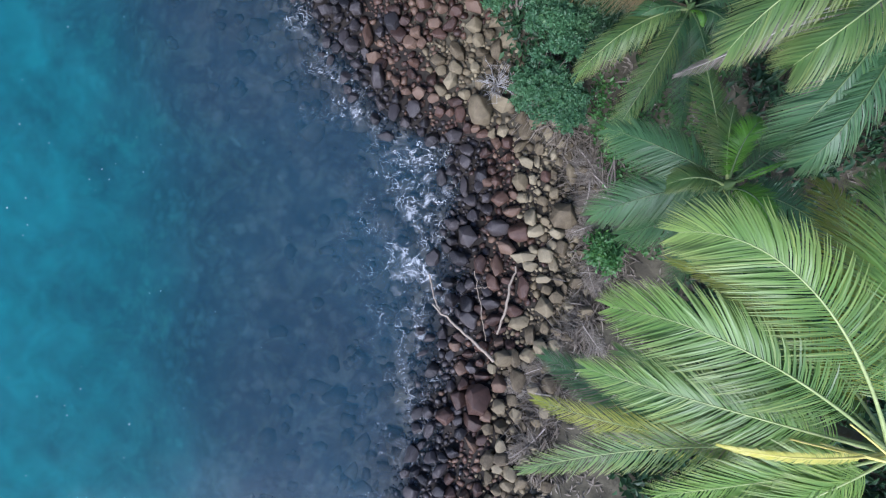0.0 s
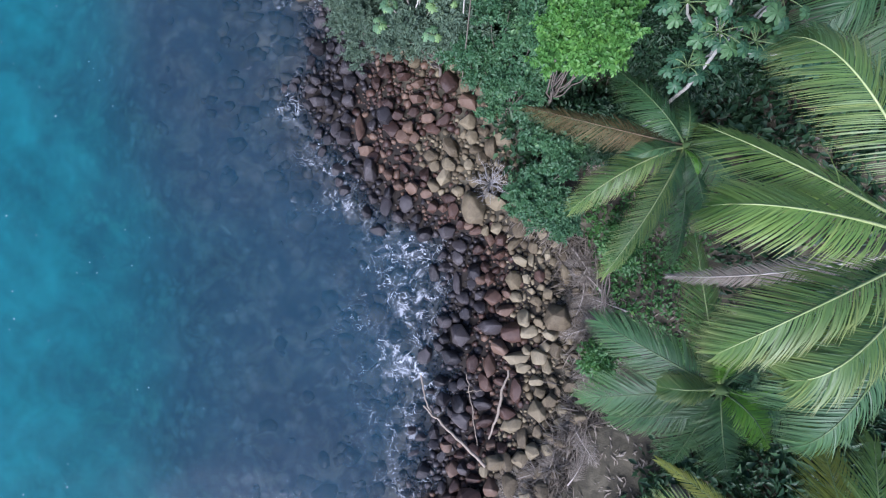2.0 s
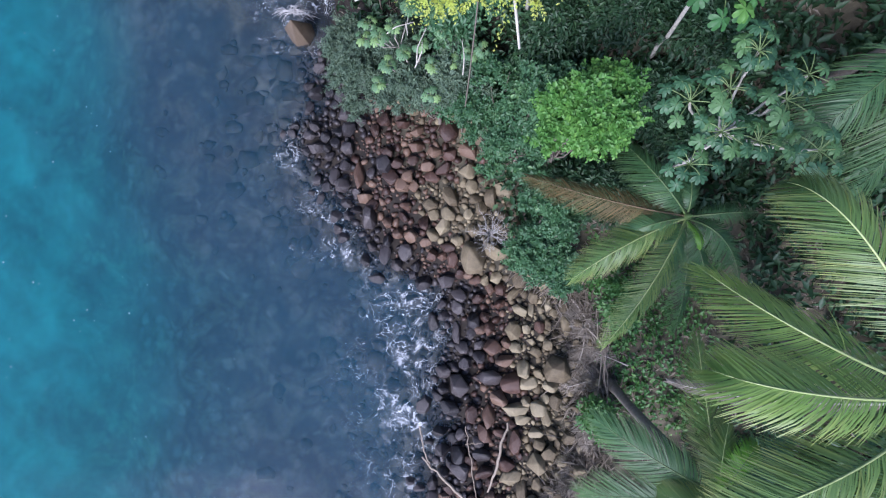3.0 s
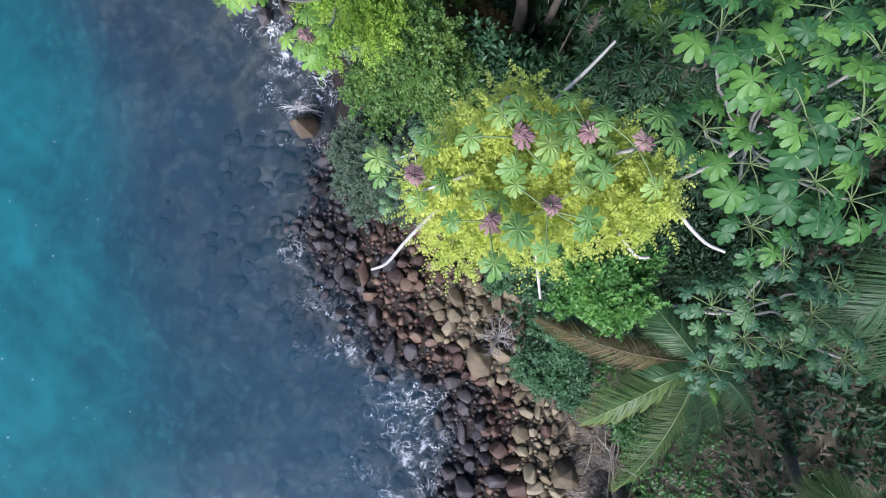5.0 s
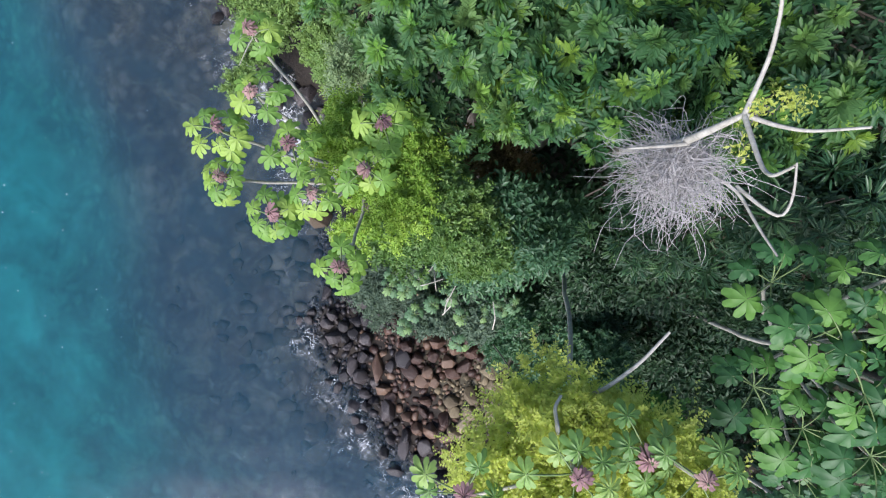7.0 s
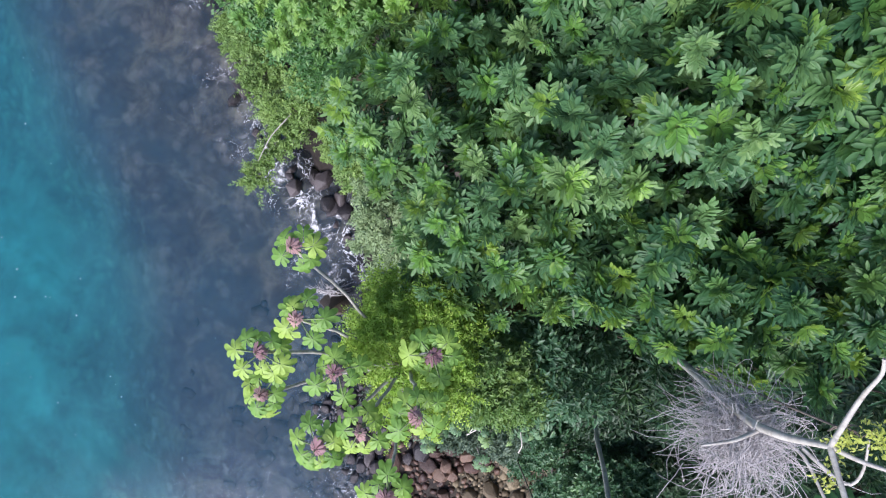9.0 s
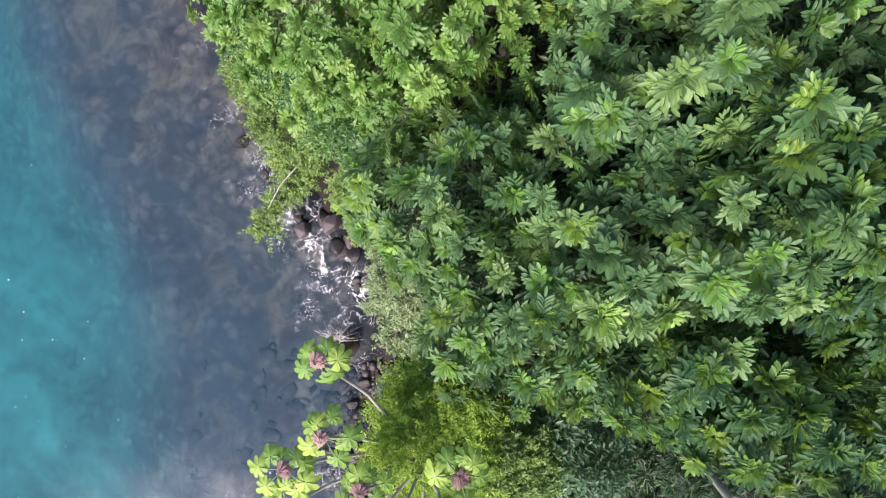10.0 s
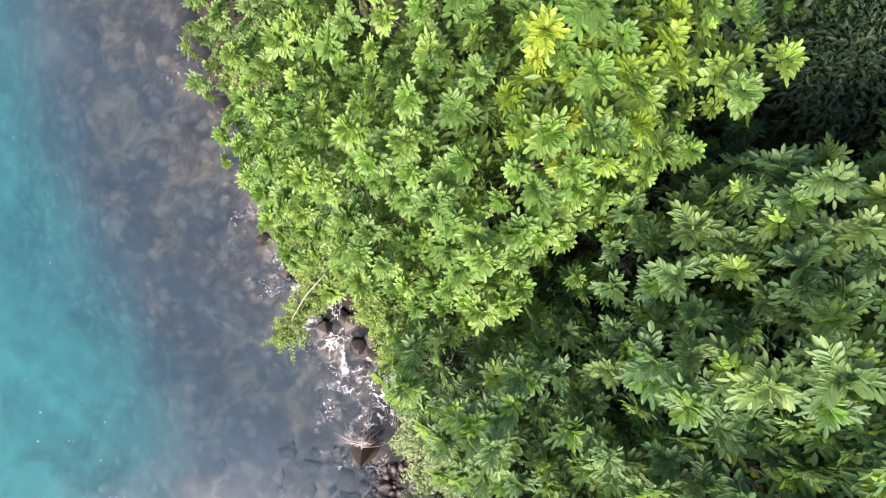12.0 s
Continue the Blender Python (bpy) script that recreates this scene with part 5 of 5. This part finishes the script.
crown_tree([(1.35, 14.65, 8.4, 1.0, 0.8, 1.9), (2.25, 14.2, 8.7, 0.8, 0.75, 1.9)], TUFTS, PINNATE, DARK_CROWN, 604, 60)
crown_tree([(3.5, 16.2, 9.1, 1.1, 1.0, 2.2), (2.4, 17.0, 9.9, 0.95, 1.0, 2.0)], TUFTS, PINNATE, DARK_CROWN, 605, 65)
crown_tree([(2.95, 14.0, 8.5, 0.85, 0.7, 1.6), (3.9, 13.9, 8.2, 1.1, 1.0, 1.9)], TUFTS, PINNATE, DARK_CROWN, 606, 55)
crown_tree([(1.25, 17.9, 9.5, 0.85, 0.85, 2.2), (0.5, 17.5, 8.7, 0.8, 0.8, 1.9)], MID_TUFTS, PINNATE_MID, "tree with dense tufts of mid-green feather leaves", 607, 50)
crown_tree([(4.5, 17.3, 9.8, 1.6, 1.7, 2.4), (5.5, 15.2, 9.2, 1.6, 1.6, 2.3)], TUFTS, PINNATE, DARK_CROWN, 608, 60)
crown_tree([(2.1, 19.1, 9.9, 1.0, 0.9, 2.0), (3.7, 19.5, 9.9, 1.2, 1.0, 2.0), (5.4, 20.2, 8.0, 1.4, 1.2, 2.0)], MID_TUFTS, PINNATE_MID, "tree with dense tufts of mid-green feather leaves", 609, 50)
crown_tree([(0.1, 18.15, 7.5, 0.8, 0.7, 1.7), (2.5, 21.2, 5.6, 0.9, 0.9, 1.8)], TUFTS, PINNATE, DARK_CROWN, 610, 40)
crown_tree([(0.9, 18.95, 8.7, 0.9, 0.75, 1.9), (1.7, 19.7, 8.9, 0.8, 0.7, 1.9)], MID_TUFTS, PINNATE_MID, "tree with dense tufts of mid-green feather leaves", 619, 50)
crown_tree([(4.9, 12.7, 8.2, 1.4, 1.2, 1.6), (3.6, 12.3, 7.4, 1.0, 0.9, 1.6)], NARROW_TUFTS, NARROW, "tree with whorls of long narrow dark leaves", 611, 75)
crown_tree([(-1.5, 20.9, 8.7, 1.75, 1.85, 2.6), (-2.2, 19.4, 7.5, 1.4, 1.1, 1.7)], LIGHT_TUFTS, PINNATE_LIGHT, LIGHT_CROWN, 612, 140, scale=0.95)
crown_tree([(-3.6, 20.5, 7.1, 1.7, 1.8, 2.1), (-5.1, 22.0, 5.9, 1.3, 1.7, 1.8)], LIGHT_TUFTS, PINNATE_LIGHT, LIGHT_CROWN, 613, 130, (-2.6, 20.6), 0.9)
crown_tree([(-0.2, 22.1, 9.0, 1.2, 1.6, 2.3), (-2.8, 23.2, 7.8, 2.2, 1.7, 2.3)], LIGHT_TUFTS, PINNATE_LIGHT, LIGHT_CROWN, 614, 120, (-0.6, 22.0), 0.95)
crown_tree([(-6.2, 24.4, 5.4, 1.6, 1.9, 1.8), (-4.6, 25.6, 7.0, 1.9, 1.9, 2.2)], PALE_TUFTS, PINNATE_PALE, "tree with pale grey-green feather leaves over the sea", 615, 110, (-4.4, 24.6), 0.95)
crown_tree([(2.6, 24.2, 6.4, 2.0, 1.9, 2.2), (0, 26, 8.4, 2.4, 2.2, 2.4)], TUFTS, PINNATE, DARK_CROWN, 616, 70)

crown_tree([(-0.75, 21.0, 10.2, 0.8, 0.75, 1.2), (-0.3, 21.7, 10.2, 0.6, 0.6, 1.2)], YELLOW_TUFTS, PINNATE_LIGHT, "tree top with yellowing feather leaves", 617, 30, (-0.3, 20.9), 0.9, 12)
crown_tree([(4.6, 23.8, 6.0, 1.3, 0.9, 1.6), (6.4, 23.4, 6.0, 1.3, 1.2, 1.6), (5.6, 25.4, 6.6, 2.0, 1.4, 1.8)], TUFTS, PINNATE, DARK_CROWN, 618, 60)
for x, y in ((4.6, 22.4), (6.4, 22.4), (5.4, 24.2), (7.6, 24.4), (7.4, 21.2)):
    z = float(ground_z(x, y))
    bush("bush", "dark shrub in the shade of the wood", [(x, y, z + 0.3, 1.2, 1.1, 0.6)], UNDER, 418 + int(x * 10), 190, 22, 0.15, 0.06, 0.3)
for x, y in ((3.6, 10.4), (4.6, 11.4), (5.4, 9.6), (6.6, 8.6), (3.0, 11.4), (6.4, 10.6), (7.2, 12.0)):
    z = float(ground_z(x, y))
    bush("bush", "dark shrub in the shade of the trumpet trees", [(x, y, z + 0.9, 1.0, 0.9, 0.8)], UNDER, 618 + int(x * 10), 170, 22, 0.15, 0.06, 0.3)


# ---- the dead tree ----
def dead_tree():
    rng = np.random.default_rng(71)
    fx, fy = 2.7, 14.9
    off = np.array([fx, fy, float(ground_z(fx, fy)) - 0.2])
    tree = thing("dead_tree", "leafless pale tree with a tangle of grey twigs", "tree", at=tuple(off))
    # lower trunk in darker bark than above: the hollow's shade is in its colour
    low = smooth_line(np.array([off, (2.4, 14.1, 6.0), (2.11, 13.24, 9.34)]) - off, 12)
    v, f = tube(low, np.linspace(0.11, 0.06, 12), 9)
    part("trunk", mesh_from("trunk", v, f, BARK, True), tree, "lower trunk, its bark darkened for the shade under the crowns")
    stem = smooth_line(np.array([(2.11, 13.24, 9.34), (2.02, 12.85, 11.4), (2.08, 12.86, 11.85), (2.21, 12.91, 12.24)]) - off, 20)
    v, f = tube(stem, np.interp(np.linspace(0, 1, 20), [0, 0.5, 1], [0.056, 0.045, 0.026]), 9)
    part("upper_trunk", mesh_from("trunk", v, f, BARK_PALE, True), tree)
    for way in ([(2.21, 12.91, 12.24), (2.36, 13.4, 12.4), (2.2, 13.66, 12.8), (2.12, 13.8, 12.9)], [(2.21, 12.91, 12.24), (2.45, 12.8, 12.3), (2.72, 12.73, 12.35), (2.94, 12.66, 12.77)],
                [(2.21, 12.91, 12.24), (2.17, 12.38, 12.54), (2.15, 12.24, 12.71), (2.15, 12.28, 13.0)], [(2.05, 12.82, 11.5), (1.7, 12.75, 11.65), (1.34, 12.71, 11.69)],
                [(2.1, 12.8, 10.9), (2.86, 12.47, 10.97), (2.92, 12.0, 11.25), (2.98, 11.64, 11.52)], [(2.86, 12.47, 10.97), (3.1, 12.25, 11.0), (3.33, 12.06, 11.07), (3.38, 12.3, 11.2), (3.34, 12.68, 11.31)]):
        p = smooth_line(np.array(way) - off, 14)
        v, f = tube(p, np.linspace(0.026, 0.012, 14), 7)
        part("branch", mesh_from("branch", v, f, BARK_PALE, True), tree)
    out = []
    mid = np.array([2.12, 12.62, 11.0]) - off
    for i in range(1000):
        a = mid + rng.normal(0, 0.2, 3)
        d = unit(rng.normal(size=3) * [1, 1, 0.6] + [-0.1, -0.2, -0.3])
        b = a + d * rng.uniform(0.25, 0.72) * np.array([1.05, 1.0, 0.7])
        out.append(tube(bend(a, b, rng.normal(0, 0.08, 3) + [0, 0, 0.12], 6, 0.012, rng), np.linspace(0.0046, 0.002, 6), 3))
    v, f = join(out)
    part("twig_tangle", mesh_from("twig_tangle", v, f, TWIG_GREY), tree, "tangle of thin grey twigs", kind="stuff")


dead_tree()


# ---- drift and litter ----
def driftwood(points, radii, label, seed):
    rng = np.random.default_rng(seed)
    p = np.array(points, dtype=float)
    u = np.linspace(0, len(p) - 1, 14)
    q = np.stack([np.interp(u, np.arange(len(p)), p[:, i]) for i in range(3)], axis=1)
    q[1:-1, :2] += rng.normal(0, 0.02, (12, 2))
    v, f = tube(q, np.interp(np.linspace(0, 1, 14), np.linspace(0, 1, len(radii)), radii), 7)
    tagged(new("driftwood", mesh_from("driftwood", v, f, DRIFT, True)), label, "driftwood", "driftwood")


driftwood([(-0.45, 0.2, 0.42), (-0.3, -0.5, 0.5), (-0.1, -1.0, 0.5)], [0.03, 0.025, 0.02], "thin grey driftwood stick on wet rocks", 1)
driftwood([(-0.35, -0.75, 0.45), (0.3, -1.35, 0.6), (0.95, -1.9, 0.72), (1.6, -2.55, 0.75)], [0.03, 0.045, 0.05, 0.055], "long bleached driftwood branch across the rocks", 2)
driftwood([(2.3, 0.45, 0.85), (2.12, -0.2, 0.9), (2.0, -0.8, 0.88), (1.7, -1.7, 0.75)], [0.03, 0.04, 0.045, 0.03], "curved bleached driftwood branch on the boulders", 3)
driftwood([(1.0, 0.3, 0.75), (1.2, -0.8, 0.78), (1.35, -1.9, 0.75)], [0.014, 0.016, 0.012], "thin dark driftwood twig on the boulders", 4)
driftwood([(1.0, -0.25, 0.75), (1.5, -0.2, 0.8)], [0.014, 0.012], "short thin driftwood twig on the boulders", 5)


def dry_frond(x, y, angle, size, seed):
    z = float(ground_z(x, y)) + 0.16
    ob = thing("fallen_frond", "dry grey-brown palm frond lying on the shore litter", "palm frond", "fallen fronds", (x, y, z))
    a = radians(angle)
    e = np.array([math.cos(a) * size, math.sin(a) * size, 0])
    e[2] = float(ground_z(x + e[0], y + e[1])) + 0.16 - z
    frond(ob, (0, 0, 0), e, 0.2, DEAD, seed, 0.5, 30, 0.25, 0.05, 0.2, "leaf_blade")


rng = np.random.default_rng(15)
for i, (x, y, a) in enumerate(((4.3, 4.3, -60), (4.7, 3.2, 250), (4.5, 2.6, -50), (4.9, 1.8, 200), (4.6, 0.9, -80), (5.2, 0.4, 240), (4.4, -0.6, 255), (4.3, -1.2, 300), (3.8, -1.9, 250), (3.7, -2.6, 200), (3.4, -3.6, 170), (5.2, 2.9, 140), (5.9, 2.3, 160), (3.2, -4.6, 220), (4.1, -3.0, 60))):
    dry_frond(x, y, a, rng.uniform(1.0, 1.9), 800 + i)


def dry_strips(count, seed):
    rng = np.random.default_rng(seed)
    y = rng.uniform(-6, 5.5, count)
    x = edge_x(y) + 0.3 + rng.normal(0, 0.3, count)
    p = np.column_stack([x, y, ground_z(x, y) + rng.uniform(0.03, 0.28, count)])
    k = rng.integers(40, size=count)
    a = rng.uniform(0, 2 * np.pi, 40)[k] + rng.normal(0, 0.35, count)
    d = np.column_stack([np.cos(a), np.sin(a), rng.normal(0, 0.12, count)])
    n = unit(rng.normal(0, 0.3, (count, 3)) + [0, 0, 1])
    v, f = leaf_quads(p, d, n, rng.uniform(0.3, 0.9, count), rng.uniform(0.015, 0.042, count))
    tagged(new("dry_litter", mesh_from("dry_litter", v, f, PALM_DRY)), "heap of dry grey-brown palm leaflets at the top of the shore", "litter", kind="stuff")


dry_strips(3800, 31)


def scatter(name, label, count, where, length, width, mat, seed, flat=0.8, category="plants", inset=0.2, clear=None):
    rng = np.random.default_rng(seed)
    x0, x1, y0, y1 = where
    c = rng.uniform((x0, y0), (x1, y1), (count // 9, 2))
    k = rng.integers(len(c), size=count)
    p = c[k] + rng.normal(0, 0.14, (count, 2))
    keep = p[:, 0] > edge_x(p[:, 1]) + inset * np.clip((6.5 - p[:, 1]) / 1.5, 0.05, 1) + rng.normal(0, 0.2, count)
    if clear:
        keep &= ~((p[:, 1] > clear[0]) & (p[:, 1] < clear[1]) & ((p[:, 0] < clear[2] + rng.normal(0, 0.3, count)) | (rng.random(len(c))[k] < clear[3])))
    p = p[keep]
    z = ground_z(p[:, 0], p[:, 1]) + rng.uniform(0.02, 0.3, len(p)) * (1 - flat) + 0.02
    p = np.column_stack([p, z])
    d = rng.normal(size=(len(p), 3)) * [1, 1, 0.15 + 0.6 * (1 - flat)]
    n = unit(rng.normal(0, 0.3, (len(p), 3)) + [0, 0, 1])
    s = rng.uniform(0.5, 1.4, len(p))
    v, f = leaf_quads(p, d, n, length * s, width * s)
    tagged(new(name, mesh_from(name, v, f, mat)), label, category, kind="stuff")


scatter("leaf_litter", "dry grey-brown leaf litter on the ground", 16000, (-4, 13, -9, 14), 0.22, 0.05, PALM_DRY, 21, 0.95, "litter")
scatter("ground_plants", "low green plants growing among the litter", 4200, (4.6, 8, 0.6, 6.4), 0.14, 0.08, BUSH, 22, 0.2, inset=0.8)
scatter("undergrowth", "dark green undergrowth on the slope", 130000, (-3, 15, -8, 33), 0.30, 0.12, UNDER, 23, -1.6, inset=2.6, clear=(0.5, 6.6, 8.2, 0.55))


# ---- rocks in the surf ----
def surf_rock(x, y, w, h, tall, turn, mat, label, shape):
    me = STONES[shape].copy()
    me.materials.append(mat)
    ob = new("sea_rock", me)
    ob.matrix_world = pose(x, y, tall * 0.25 - 0.1, 6, -8, turn) @ Matrix.Diagonal((w / 2, h / 2, tall, 1))
    tagged(ob, label, "rock", "rocks in the surf")


surf_rock(-4.62, 13.05, 1.0, 1.6, 1.15, 8, ROCK_BROWN, "brown rounded rock standing in the water", 0)
for i in range(26):
    y = rng.uniform(13.8, 21)
    x = float(shore_x(y)) + rng.normal(-0.4, 0.5)
    w = rng.uniform(0.3, 0.8)
    surf_rock(x, y, w, w * rng.uniform(0.7, 1.3), w * 0.45, rng.uniform(0, 180), ROCK_WET, "dark wet rock washed by the surf", i % 16)


def dry_tuft(x, y, z):
    rng = np.random.default_rng(5)
    out = []
    for i in range(48):
        a = rng.uniform(-0.4, 3.7)
        e = np.array([math.cos(a) * rng.uniform(0.35, 0.95) - 0.1, math.sin(a) * rng.uniform(0.2, 0.55), rng.uniform(-0.75, -0.25)])
        out.append(tube(bend((rng.normal(0, 0.1), rng.normal(0, 0.08), 0), e, (0, 0, 0.16), 7), np.linspace(0.011, 0.005, 7), 4))
    v, f = join(out)
    ob = new("dead_branch_tuft", mesh_from("dead_branch_tuft", v, f, TWIG_GREY))
    ob.location = (x, y, z)
    tagged(ob, "grey dry twigs caught on the rock in the sea", "twigs")


dry_tuft(-4.66, 13.5, 0.78)


def dead_shrub(x, y, reach, count, seed):
    rng = np.random.default_rng(seed)
    out = []
    for i in range(count):
        a = rng.uniform(0, 6.28)
        r = reach * rng.uniform(0.4, 1)
        e = np.array([math.cos(a) * r, math.sin(a) * r, rng.uniform(0.1, 0.6) * reach])
        s = bend((0, 0, 0), e, (0, 0, 0.08), 6, 0.025, rng)
        out.append(tube(s, np.linspace(0.011, 0.004, 6), 4))
        for k in range(3):
            g = s[rng.integers(2, 6)]
            out.append(tube(bend(g, g + rng.normal(0, 0.18, 3) * reach * [1, 1, 0.5], (0, 0, 0.02), 4), np.linspace(0.006, 0.003, 4), 3))
    v, f = join(out)
    ob = new("dead_shrub", mesh_from("dead_shrub", v, f, TWIG_GREY))
    ob.location = (x, y, float(ground_z(x, y)) + 0.15)
    tagged(ob, "leafless grey twiggy shrub on the upper shore", "shrub")


dead_shrub(1.75, 6.3, 0.85, 34, 8)
